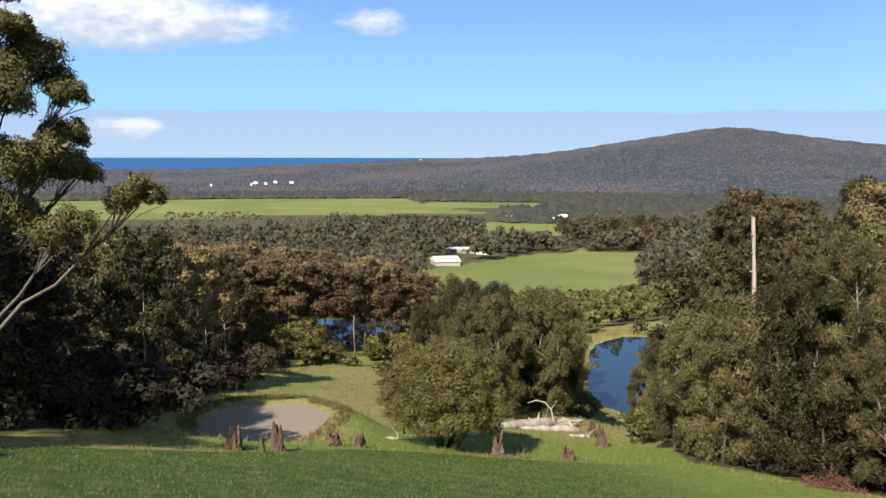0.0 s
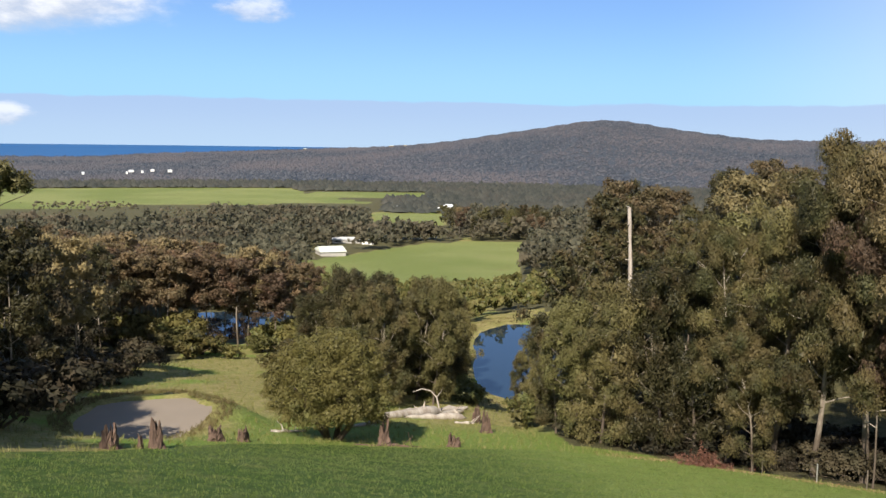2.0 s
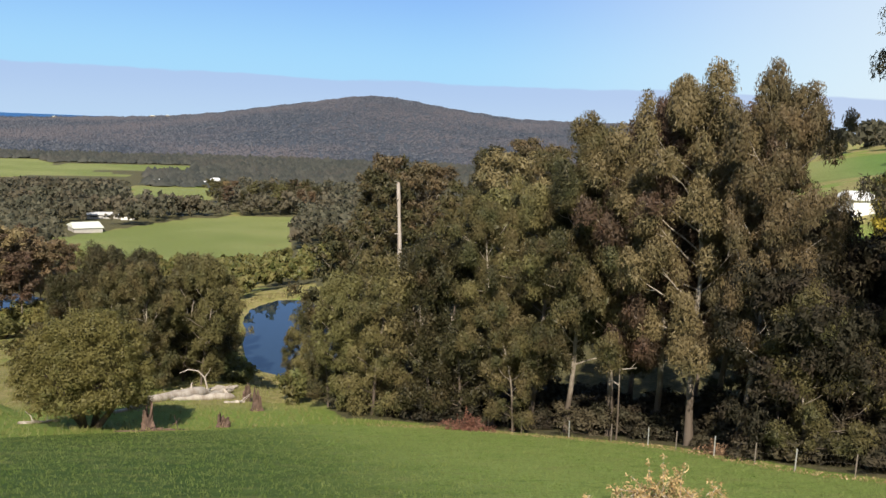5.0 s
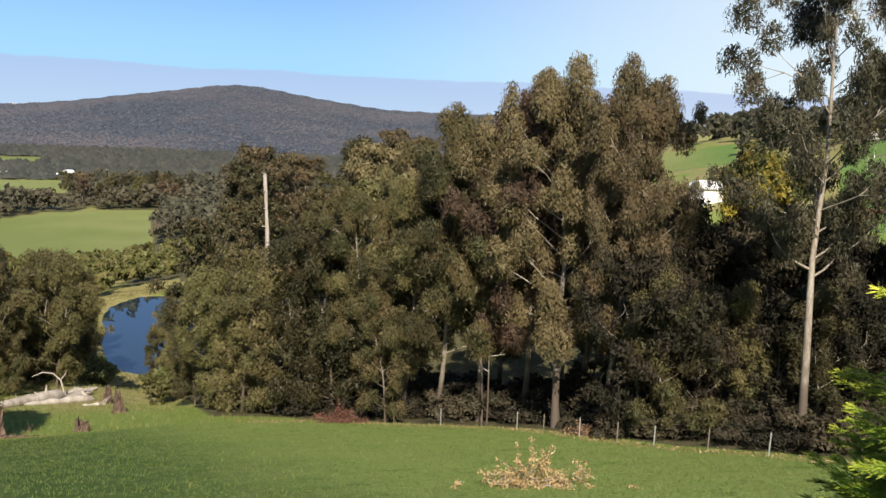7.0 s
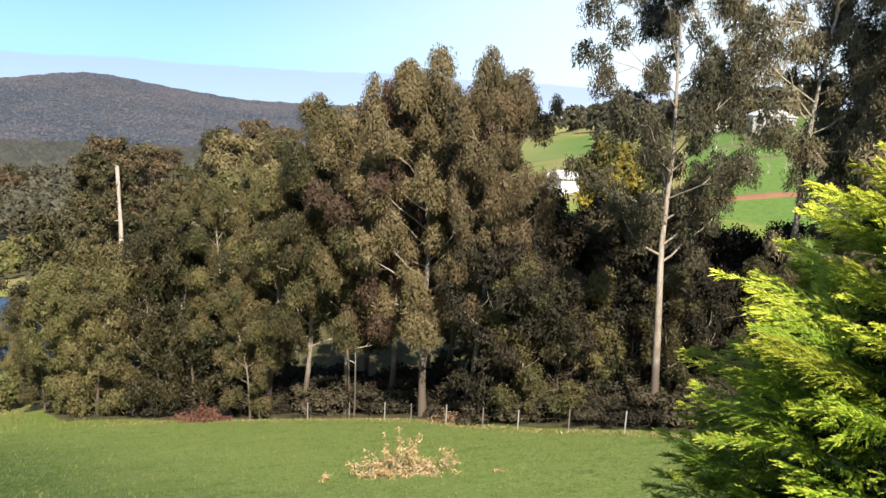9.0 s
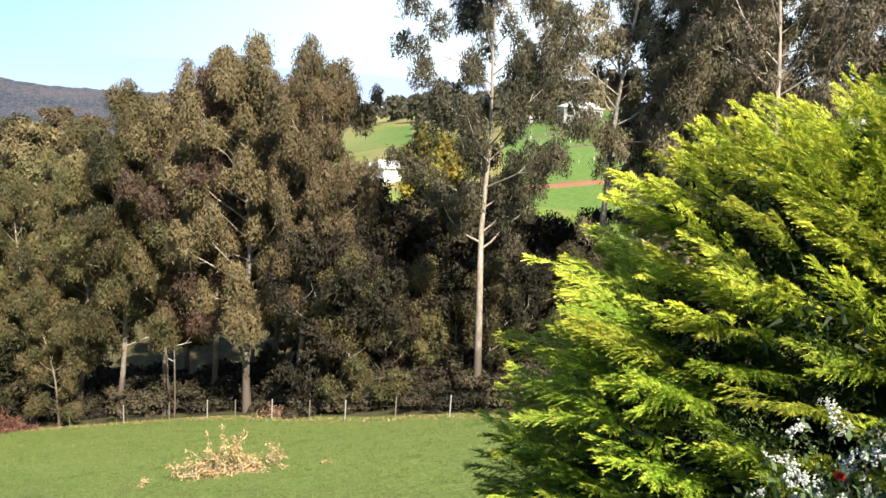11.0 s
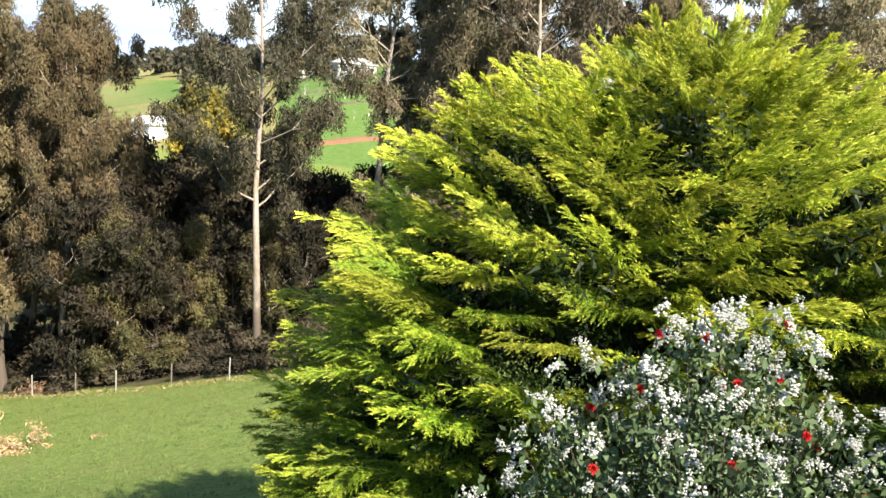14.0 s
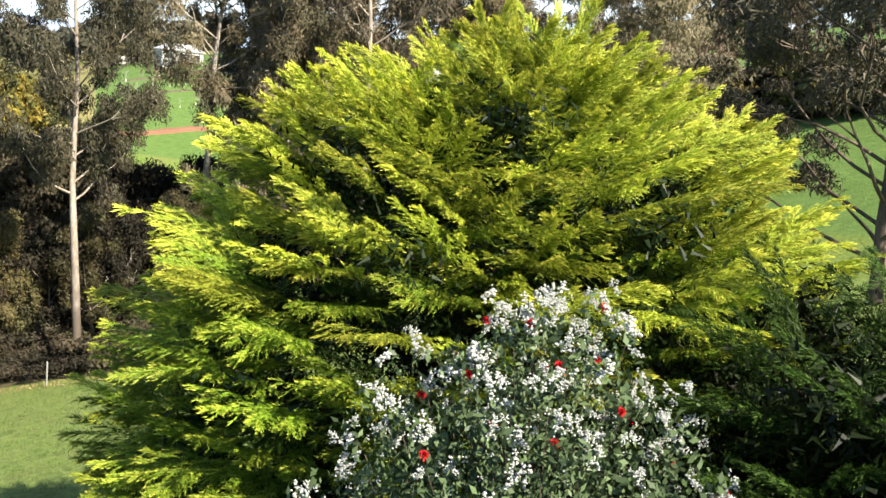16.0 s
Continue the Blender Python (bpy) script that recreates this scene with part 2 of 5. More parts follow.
# the second cypress: its foliage colour is lowered to stand for house shade
SHADED_CYPRESS = leafy("green cypress foliage darkened for house shade", (0.020, 0.048, 0.008), (0.060, 0.110, 0.016), (0.07, 0.11, 0.02), 0.15, 0.2, 0.5, 0.012)
# golden growth of the crown, brightened in colour as a sunlit top
CYPRESS_GOLD_LIT = leafy("golden cypress foliage with sunlight in its colour", (0.140, 0.210, 0.016), (0.440, 0.510, 0.055), (0.45, 0.50, 0.055), 0.15, 0.18, 0.5, 0.012)
for foliage, fresh_tip in ((CYPRESS, (0.56, 0.58, 0.075)), (CYPRESS_GOLD_LIT, (0.85, 0.80, 0.12))):
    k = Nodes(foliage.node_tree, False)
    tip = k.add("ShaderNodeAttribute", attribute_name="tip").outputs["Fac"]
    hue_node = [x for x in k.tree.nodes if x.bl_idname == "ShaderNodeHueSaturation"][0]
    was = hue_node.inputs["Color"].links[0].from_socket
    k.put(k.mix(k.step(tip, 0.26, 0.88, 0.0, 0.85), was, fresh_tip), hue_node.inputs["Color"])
# older and inner foliage, coloured near black so the gaps read as shade
CYPRESS_OLD_SHADE = leafy("older cypress foliage darkened for shade", (0.012, 0.034, 0.003), (0.034, 0.072, 0.006), (0.04, 0.07, 0.006), 0.15, 0.05, 0.5, 0.012)
CYPRESS_IN_SHADE = leafy("inner cypress foliage darkened for shade", (0.005, 0.012, 0.002), (0.013, 0.027, 0.003), (0.012, 0.022, 0.003), 0.1, 0.03)
SHRUB_LEAF = leafy("grey-green leathery leaves", (0.014, 0.030, 0.009), (0.085, 0.122, 0.048), (0.17, 0.20, 0.11), 0.10, 0.10, 0.48, 0.03, 6.0)
BUD = plain("white felted buds", (0.70, 0.69, 0.65), 0.9, (0.30, 0.32, 0.27), 30, 0.6)
BLOOM = plain("red brush flowers", (0.72, 0.030, 0.028), 0.7, (0.45, 0.01, 0.015), 40, 0.3)
# pale walls, greyed in the base colour to stand for their shaded fronts
HOUSE_WALL = plain("pale house wall greyed for shade", (0.46, 0.44, 0.41), 0.7, (0.34, 0.32, 0.30), 1.0, 0.1)
HOUSE_ROOF = plain("weathered light metal roof", (0.58, 0.58, 0.58), 0.5, (0.44, 0.43, 0.42), 1.5, 0.1)
WHITE_WALL = plain("white painted wall", (0.80, 0.79, 0.76), 0.6, (0.70, 0.68, 0.64), 1.0, 0.1)
ROOF = plain("pale metal roofing", (0.74, 0.75, 0.76), 0.4, (0.60, 0.60, 0.60), 1.5, 0.1)
ROOF_GREEN = plain("pale green-white roofing", (0.66, 0.68, 0.60), 0.5, (0.56, 0.58, 0.50), 1.0, 0.1)
DARK_GLASS = plain("dark window glass", (0.03, 0.035, 0.04), 0.15, (0.02, 0.02, 0.025), 1.0, 0.0)
STEEL = plain("galvanised steel", (0.55, 0.55, 0.54), 0.5, (0.40, 0.39, 0.38), 8, 0.1, 0.6)
RUST_POST = plain("weathered dark post", (0.20, 0.17, 0.14), 0.8, (0.11, 0.09, 0.075), 8, 0.3)
EARTH = plain("red bare earth", (0.26, 0.125, 0.070), 0.9, (0.19, 0.10, 0.06), 0.8, 0.5)


# ---- building blocks ----
def mesh_of(name, verts, faces, mat, smooth=False):
    """A mesh from arrays of places and of equal-sided faces."""
    verts, faces = np.asarray(verts, dtype=np.float32), np.asarray(faces, dtype=np.int32)
    me = bpy.data.meshes.new(name)
    me.vertices.add(len(verts))
    me.vertices.foreach_set("co", verts.ravel())
    sides = faces.shape[1]
    me.loops.add(faces.size)
    me.loops.foreach_set("vertex_index", faces.ravel())
    me.polygons.add(len(faces))
    me.polygons.foreach_set("loop_start", np.arange(0, faces.size, sides, dtype=np.int32))
    me.polygons.foreach_set("use_smooth", np.full(len(faces), smooth))
    me.update(calc_edges=True)
    me.validate()
    me.materials.append(mat)
    return me


def thing(name, label, category, group="", kind="", at=None):
    ob = new(name)
    ob.empty_display_size = 0.2
    if at is not None:
        ob.matrix_world = at
    return tagged(ob, label, category, group, kind)


def under(name, me, parent, label=""):
    ob = new(name, me)
    ob.parent = parent
    return tagged(ob, label)


def unit(v):
    return v / np.maximum(np.linalg.norm(v, axis=-1, keepdims=True), 1e-9)


def tubes(paths, sides=6):
    """Tapered tubes along rows of (x, y, z, radius), as one set of quads."""
    verts, faces, base = [], [], 0
    ring = np.linspace(0, 2 * np.pi, sides, endpoint=False)
    for path in paths:
        path = np.asarray(path, float)
        p, r = path[:, :3], path[:, 3]
        d = unit(np.gradient(p, axis=0))
        ref = np.where(np.abs(d[:, 2:3]) > 0.9, [[1.0, 0, 0]], [[0, 0, 1.0]])
        a = unit(np.cross(d, ref))
        b = np.cross(d, a)
        v = p[:, None] + r[:, None, None] * (np.cos(ring)[None, :, None] * a[:, None] + np.sin(ring)[None, :, None] * b[:, None])
        m = len(p)
        i, j = np.meshgrid(np.arange(m - 1), np.arange(sides), indexing="ij")
        q = np.stack([i * sides + j, i * sides + (j + 1) % sides, (i + 1) * sides + (j + 1) % sides, (i + 1) * sides + j], -1).reshape(-1, 4)
        verts.append(v.reshape(-1, 3))
        faces.append(q + base)
        base += m * sides
    return np.concatenate(verts), np.concatenate(faces)


def leaves(rng, centres, radii, count, length, width, droop=0.6, flat=0.7, shell=0.45, tri=False, under_side=-0.35, core=0, lumpy=0.0):
    """Pointed leaves over lumpy round clumps, lying along their skin, with larger ones packed inside: places and faces."""
    centres, radii = np.asarray(centres, float), np.asarray(radii, float)
    share = radii ** 2 / (radii ** 2).sum()
    which = rng.choice(len(radii), count, p=share)
    d = unit(rng.normal(size=(count, 3)))
    d[:, 2] = np.where(d[:, 2] < under_side, -d[:, 2], d[:, 2])
    bump = 1.0
    if lumpy:
        knobs = unit(rng.normal(size=(len(radii), 16, 3)))
        near = np.einsum("ij,ikj->ik", d, knobs[which]).max(1)
        bump = 1 - lumpy + 1.35 * lumpy * np.clip(near, 0, 1) ** 8
    far = radii[which] * bump * (shell + (1.12 - shell) * rng.random(count))
    p = centres[which] + d * far[:, None] * [1, 1, flat]
    face = unit(d + rng.normal(size=(count, 3)) * 0.38)
    axis = unit(np.cross(face, rng.normal(size=(count, 3))) + np.array([0, 0, -droop]))
    side = unit(np.cross(axis, face))
    size = (0.6 + 0.8 * rng.random(count))[:, None]
    a, s = axis * length * size, side * width * size * 0.5
    if tri:
        v = np.stack([p + s, p + a, p - s], 1).reshape(-1, 3)
        if core:
            r = np.repeat(radii, core)[:, None]
            p = np.repeat(centres, core, 0) + rng.normal(size=(len(r), 3)) * r * [0.26, 0.26, 0.26 * flat]
            a, s = unit(rng.normal(size=p.shape)) * r * 0.30, unit(rng.normal(size=p.shape)) * r * 0.26
            v = np.concatenate([v, np.stack([p + s - a * 0.5, p + a, p - s - a * 0.5], 1).reshape(-1, 3)])
        return v, np.arange(len(v)).reshape(-1, 3)
    v = np.stack([p, p + 0.42 * a + s, p + a, p + 0.42 * a - s], 1).reshape(-1, 3)
    return v, np.arange(count * 4).reshape(-1, 4)


def bent(rng, start, way, length, r0, r1, steps=5, wander=0.12, lift=0.0):
    """A branch: a row of (x, y, z, radius) that wanders from start."""
    p, d, rows = np.asarray(start, float), unit(np.asarray(way, float)), []
    for i in range(steps + 1):
        rows.append((*p, r0 + (r1 - r0) * i / steps))
        d = unit(d + rng.normal(size=3) * wander + np.array([0, 0, lift]))
        p = p + d * length / steps
    return np.array(rows)


def gum_parts(seed, height, crown_from, spread, count, leaf, bark, foliage, limbs=14, clump=1.2, girth=0.022, droop=0.6, round_top=False, lean=(0, 0), sides=7, fill=True, tri=True, width=0.46, flat=0.7, core=24, lumpy=0.2):
    """Trunk with limbs, and the crown on them: two meshes."""
    rng = np.random.default_rng(seed)
    r0 = height * girth
    trunk = bent(rng, (0, 0, -0.4), (lean[0], lean[1], 1), height * 0.9, r0, r0 * 0.18, 9, 0.045, 0.03)
    trunk[0, 3] *= 1.35
    paths, centres, radii = [trunk], [], []
    for i in range(limbs):
        f = crown_from + (0.98 - crown_from) * (i + rng.random() * 0.6) / limbs
        k = min(f / 0.92, 0.999) * 9
        j = int(k)
        start = trunk[j] + (trunk[min(j + 1, 9)] - trunk[j]) * (k - j)
        turn = i * 2.4 + rng.random() * 0.9
        g = (f - crown_from) / (1 - crown_from)
        reach = spread * ((1 - g ** 2.2) if round_top else (0.55 + 0.75 * math.sin(math.pi * min(1, 0.15 + 0.8 * g)))) * (0.6 + 0.55 * rng.random())
        rise = 0.25 + 0.9 * g + 0.3 * rng.random()
        limb = bent(rng, start[:3], (math.cos(turn), math.sin(turn), rise), max(reach, 0.6) * 1.15, start[3] * 0.5, 0.02, 5, 0.16, 0.05)
        paths.append(limb)
        for q in (3, 5):
            fork_way = limb[q, :3] - limb[q - 1, :3] + rng.normal(size=3) * 0.5 * np.linalg.norm(limb[q, :3] - limb[q - 1, :3])
            twig = bent(rng, limb[q, :3], fork_way, reach * 0.38, limb[q, 3] * 0.7 + 0.01, 0.012, 3, 0.2, 0.02)
            paths.append(twig)
            centres.append(twig[-1, :3])
            radii.append(clump * (0.7 + 0.7 * rng.random()))
        centres.append(limb[-1, :3])
        radii.append(clump * (0.8 + 0.6 * rng.random()))
        if fill:
            centres.append(limb[2, :3] + rng.normal(size=3) * 0.4)
            radii.append(clump * (0.6 + 0.5 * rng.random()))
    v, q = tubes(paths[:1], sides)
    v2, q2 = tubes(paths[1:], 3)
    wood = mesh_of("trunk", np.concatenate([v, v2]), np.concatenate([q, q2 + len(v)]), bark, True)
    v, q = leaves(rng, centres, radii, count, leaf, leaf * width, droop, flat, 0.55, tri, -0.75, core if tri else 0, lumpy)
    return wood, mesh_of("crown", v, q, foliage)


def plant(name, label, category, meshes, at, group="", names=("trunk", "crown")):
    ob = thing(name, label, category, group, at=at)
    for part_name, me in zip(names, meshes):
        under(part_name, me, ob)
    return ob


def box(bm, lo, hi, bevel=0.0):
    made = bmesh.ops.create_cube(bm, size=1.0)["verts"]
    for v in made:
        v.co = Vector([lo[i] if v.co[i] < 0 else hi[i] for i in range(3)])
    if bevel:
        bmesh.ops.bevel(bm, geom=list({e for v in made for e in v.link_edges}), offset=bevel, segments=2, affect="EDGES")
    return made


def part(name, bm, mat, parent, label=""):
    me = bpy.data.meshes.new(name)
    bm.to_mesh(me)
    bm.free()
    me.materials.append(mat)
    return under(name, me, parent, label)


# ---- the land ----
PROFILE_U = (-400, -60, 0, 70, 100, 145, 200, 260, 330, 470, 570, 800, 1230, 3000)
PROFILE_DROP = (-60, -11, 5.5, 25.5, 31.5, 40, 45, 51, 57, 62.5, 65, 70, 71, 72)
# ponds: bearing, distance, half width across, half width along, water level
PONDS = ((-11.9, 70.2, 4.75, 6.85, -17.0), (12.9, 149.0, 9.0, 23.5, -32.0), (-6.2, 197.0, 15.0, 15.5, -37.0))
SEA_LEVEL = EYE - 75


def ramp(a, lo, hi):
    s = np.clip((a - lo) / (hi - lo), 0, 1)
    return s * s * (3 - 2 * s)


def pond_reach(x, y, pond):
    """1 on the pond's shore, less inside."""
    a = radians(pond[0])
    across = x * math.cos(a) - y * math.sin(a)
    along = x * math.sin(a) + y * math.cos(a) - pond[1]
    turn = np.arctan2(along, across)
    wave = 1 + 0.10 * np.sin(2 * turn + pond[1]) + 0.06 * np.sin(3 * turn + pond[0]) + 0.03 * np.sin(7 * turn)
    return np.hypot(across / pond[2], along / pond[3]) / wave


HILL_AZ = (-40, -22.6, -16.4, -14, -11.1, -6.8, -1.8, 3.5, 6.1, 8.6, 11.4, 14.2, 16.4, 18.1, 19.7, 22.2, 24.6, 27, 30, 40)
HILL_EL = (-1.62, -1.62, -1.66, -1.62, -1.42, -1.27, -1.05, -0.82, -0.62, -0.30, 0.17, 0.60, 0.98, 1.12, 0.98, 0.58, 0.30, 0.02, 0.0, 0.1)


def hill_line(az):
    """Elevation of the far hill's skyline over the bearings."""
    return sum(np.interp(az + o, HILL_AZ, HILL_EL) for o in (-0.7, -0.35, 0, 0.35, 0.7)) / 5 + 0.02 * np.sin(az * 4.3 + 1)


def height(x, y):
    x, y = np.asarray(x, float), np.asarray(y, float)
    u, v = 0.342 * x + 0.940 * y, 0.940 * x - 0.342 * y
    drop = sum(np.interp(u * k, PROFILE_U, PROFILE_DROP) for k in (0.88, 0.94, 1, 1.06, 1.12)) / 5
    v0 = 40 - 100 * ramp(u, 60, 180)
    spur = np.minimum(0.2 * np.sqrt(np.maximum(v - v0, 0) ** 2 + 64) - 1.6, 60) * (1 - ramp(u, 400, 700))
    r, az = np.hypot(x, y), np.degrees(np.arctan2(x, y))
    hill = (2500 * np.tan(np.radians(hill_line(az))) + 71) * ramp(r, 1230, 2500) ** 0.9 * (1 - ramp(r, 2620, 3100))
    z = EYE - drop + spur + hill - 14 * ramp(r, 2560, 2900)
    z = z + 0.25 * np.sin(x * 0.21 + 1) * np.sin(y * 0.17) * ramp(r, 30, 90)
    for pond in PONDS:
        k = pond_reach(x, y, pond)
        bank = pond[4] + 0.28 - 1.3 * (1 - ramp(k, 0.75, 1.06))
        z = z + (bank - z) * (1 - ramp(k, 1.08, 2.1))
    return z


def spot(az, d):
    """Plan place at a bearing and a distance from the viewer."""
    a = radians(az)
    return d * math.sin(a), d * math.cos(a)


def stand(az, d, turn=0.0, size=1.0, sink=0.15, wide=1.0):
    """A pose on the ground."""
    x, y = spot(az, d)
    return pose(x, y, float(height(x, y)) - sink, 0, 0, turn) @ Matrix.Diagonal((size * wide, size * wide, size, 1))


FENCE_X, FENCE_Y = (38.2, 37.6, 36.2, 35.6, 35.7, 35.0, 33.0, 28.5, 18.0), (24.0, 28.3, 32.8, 34.3, 41.0, 47.0, 50.5, 60.0, 68.8)


def lawn_side(x, y):
    """Positive on the mown paddock, in metres or so from its edge."""
    far = np.interp(x, (-60, -21, -12, -6, 0, 16, 28.5, 60), (36, 40, 47, 55, 59, 63.5, 60.5, 58))
    right = np.interp(y, FENCE_Y, FENCE_X)
    return np.minimum(far - y, right - 0.3 - x)


def field_side(x, y):
    """Positive on open pasture."""
    r, az = np.hypot(x, y), np.degrees(np.arctan2(x, y))
    left = np.interp(r, (290, 405, 440, 500, 545), (-0.2, -2.0, 1.6, 5.5, 9.5))
    main = np.minimum(np.minimum(r - np.interp(az, (-2, 0, 6, 12), (330, 297, 306, 316)), np.interp(az, (0, 2, 6, 13.5), (440, 462, 515, 541)) - r) / 10, np.minimum(az - left, np.interp(r, (300, 545), (12.2, 13.6)) - az))
    wide = np.minimum(np.minimum(r - np.interp(az, (-26, -15, -12, -8, -4, 0), (790, 800, 850, 868, 872, 885)), 1150 - r) / 30, np.minimum(az + 26, np.interp(r, (870, 1000, 1130), (4.0, -0.5, -2.3)) - az))
    narrow = np.minimum(np.minimum(r - 965, 1090 - r) / 30, np.minimum(az + 1.2, 6.5 - az))
    small = np.minimum(np.minimum(r - 640, 770 - r) / 30, np.minimum(az - 3.0, 7.6 - az))
    hillside = np.minimum(np.minimum(az - 55.5, 160 - az) * 2, np.minimum(r - np.interp(az, (56, 62, 95, 110), (160, 150, 62, 48)), 330 - r) / 6)
    knoll = np.minimum(np.minimum(az - 44.3, 49.5 - az), np.minimum(r - 300, 420 - r) / 20)
    return np.maximum.reduce([main, wide, narrow, small, hillside, knoll])


def wood_side(x, y):
    """Positive under the trees of the near woods."""
    right = np.interp(y, FENCE_Y, FENCE_X)
    east = np.where(y < 68, x - right + 0.6, x - (17.5 + 0.15 * (y - 69)))
    east = np.where(((np.arctan2(x, y) > 0.75) & (np.hypot(x, y) > 140)) | (np.arctan2(x, y) > 1.1), -5.0, east)
    west = np.minimum(-x - np.interp(y, (30, 42, 60, 80, 110, 140), (19, 20, 22, 24, 27, 22)), y - 36)
    mass = np.minimum(y - 172, np.minimum(2 - x, x + 130))
    return np.maximum.reduce([east, west, mass])


def build_ground():
    az = np.concatenate([np.arange(-42, 116, 0.55), np.arange(116, 318, 4.0)])
    rr = np.concatenate([[0.02], np.geomspace(1.2, 4960, 260)])
    a, r = np.meshgrid(np.radians(az), rr, indexing="ij")
    x, y = r * np.sin(a), r * np.cos(a)
    m, k = x.shape
    verts = np.stack([x, y, height(x, y)], -1).reshape(-1, 3)
    i, j = np.meshgrid(np.arange(m), np.arange(k - 1), indexing="ij")
    i2 = (i + 1) % m
    faces = np.stack([i * k + j, i * k + j + 1, i2 * k + j + 1, i2 * k + j], -1).reshape(-1, 4)
    me = mesh_of("ground", verts, faces, GRASSLAND, True)
    cap = me.attributes.new("cover", "FLOAT_COLOR", "POINT")
    lawn = np.clip(0.5 + lawn_side(x, y) * 0.5, 0, 1)
    behind = np.where((np.degrees(a) > 100) & (r < 45), 1.0, 0.0)
    field = np.clip(0.5 + field_side(x, y) * 0.8, 0, 1)
    wood = np.clip(0.5 + (wood_side(x, y) - 2.5) * 0.5, 0, 1) * (field < 0.5) * (pond_reach(x, y, PONDS[1]) > 1.7)
    open_land = (np.degrees(a) > -2.5) & (np.degrees(a) < 16) & (r < 350)
    open_land |= (np.degrees(a) > 9) & (np.degrees(a) < 15.5) & (r < 560)
    wood = np.maximum(wood, np.where((r > 215) & ~open_land & (field < 0.5) & (np.degrees(a) < 40) & ~((np.degrees(a) < -6) & (r > 620) & (r < 900)), 1.0, 0.0))
    colour = np.stack([np.maximum(lawn, behind), field, wood, np.ones_like(x)], -1).reshape(-1, 4)
    cap.data.foreach_set("color", colour.astype(np.float32).ravel())
    ob = new("ground", me)
    return tagged(ob, "grassy hillside falling to a wide wooded valley with green paddocks", "ground", kind="structure")


ground = build_ground()


def sheet(name, label, category, x, y, r, z, mat, sides=96):
    t = np.linspace(0, 2 * np.pi, sides, endpoint=False)
    rings = [0.0005, 0.35, 0.7, 1.0]
    v = np.concatenate([np.stack([x + r[0] * k * np.cos(t), y + r[1] * k * np.sin(t), np.full(sides, z)], -1) for k in rings])
    f = [(g * sides + i, g * sides + (i + 1) % sides, (g + 1) * sides + (i + 1) % sides, (g + 1) * sides + i) for g in range(3) for i in range(sides)]
    return tagged(new(name, mesh_of(name, v, f, mat)), label, category, kind="structure")


def pond_sheet(pond, mat, label):
    """Water that ends just under the bank."""
    a0, sides = radians(pond[0]), 72
    t = np.linspace(0, 2 * np.pi, sides, endpoint=False)
    lo, hi = np.zeros(sides), np.full(sides, 2.0)
    for _ in range(30):
        mid = (lo + hi) / 2
        across, along = np.cos(t) * mid * pond[2], np.sin(t) * mid * pond[3] + pond[1]
        inside = pond_reach(across * math.cos(a0) + along * math.sin(a0), -across * math.sin(a0) + along * math.cos(a0), pond) < 1.06
        lo, hi = np.where(inside, mid, lo), np.where(inside, hi, mid)
    rings = []
    for k in (0.001, 0.5, 1.0):
        across, along = np.cos(t) * lo * k * pond[2], np.sin(t) * lo * k * pond[3] + pond[1]
        rings.append(np.stack([across * math.cos(a0) + along * math.sin(a0), -across * math.sin(a0) + along * math.cos(a0), np.full(sides, pond[4])], -1))
    f = [(g * sides + i, g * sides + (i + 1) % sides, (g + 1) * sides + (i + 1) % sides, (g + 1) * sides + i) for g in range(2) for i in range(sides)]
    tagged(new("pond_water", mesh_of("pond_water", np.concatenate(rings), f, mat)), label, "pond", kind="structure")


for pond, mat, label in zip(PONDS, (POND_MUD, POND_BLUE, POND_BLUE), ("small farm pond of pale muddy water in grass", "dark blue still farm pond between trees", "blue lake glinting behind the tree trunks")):
    pond_sheet(pond, mat, label)
sheet("sea_water", "deep blue sea reaching to the horizon", "sea", 0, 0, (4980, 4980), SEA_LEVEL, SEA_BLUE, 160)


# ---- distant woods ----
def crown_field(name, label, places, sizes, cards, card, mat, seed):
    """Many far trees as one mesh of leafy cards."""
    rng = np.random.default_rng(seed)
    n_trees = len(sizes)
    lobes = rng.normal(size=(n_trees, 7, 3)) * np.array([0.36, 0.36, 0.26])
    which = np.repeat(np.arange(n_trees), cards)
    lobe = lobes[which, rng.integers(0, 7, len(which))]
    d = unit(rng.normal(size=(len(which), 3)))
    d[:, 2] = np.abs(d[:, 2]) * 1.0 - 0.25
    local = lobe + d * 0.28
    wide = sizes[which] * 0.36
    tall = sizes[which] * 0.50
    p = places[which] + np.stack([local[:, 0] * wide * 1.25, local[:, 1] * wide * 1.25, local[:, 2] * tall + tall * 1.25], -1)
    face = unit(d + rng.normal(size=p.shape) * 0.22)
    axis = unit(np.cross(face, rng.normal(size=p.shape)))
    side = np.cross(axis, face)
    s = (card * sizes[which] * (0.6 + 0.8 * rng.random(len(which))))[:, None]
    v = np.stack([p - side * s * 0.5, p + axis * s, p + side * s * 0.5], 1).reshape(-1, 3)
    q = np.arange(len(v)).reshape(-1, 3)
    return tagged(new(name, mesh_of(name, v, q, mat)), label, "forest", kind="stuff")


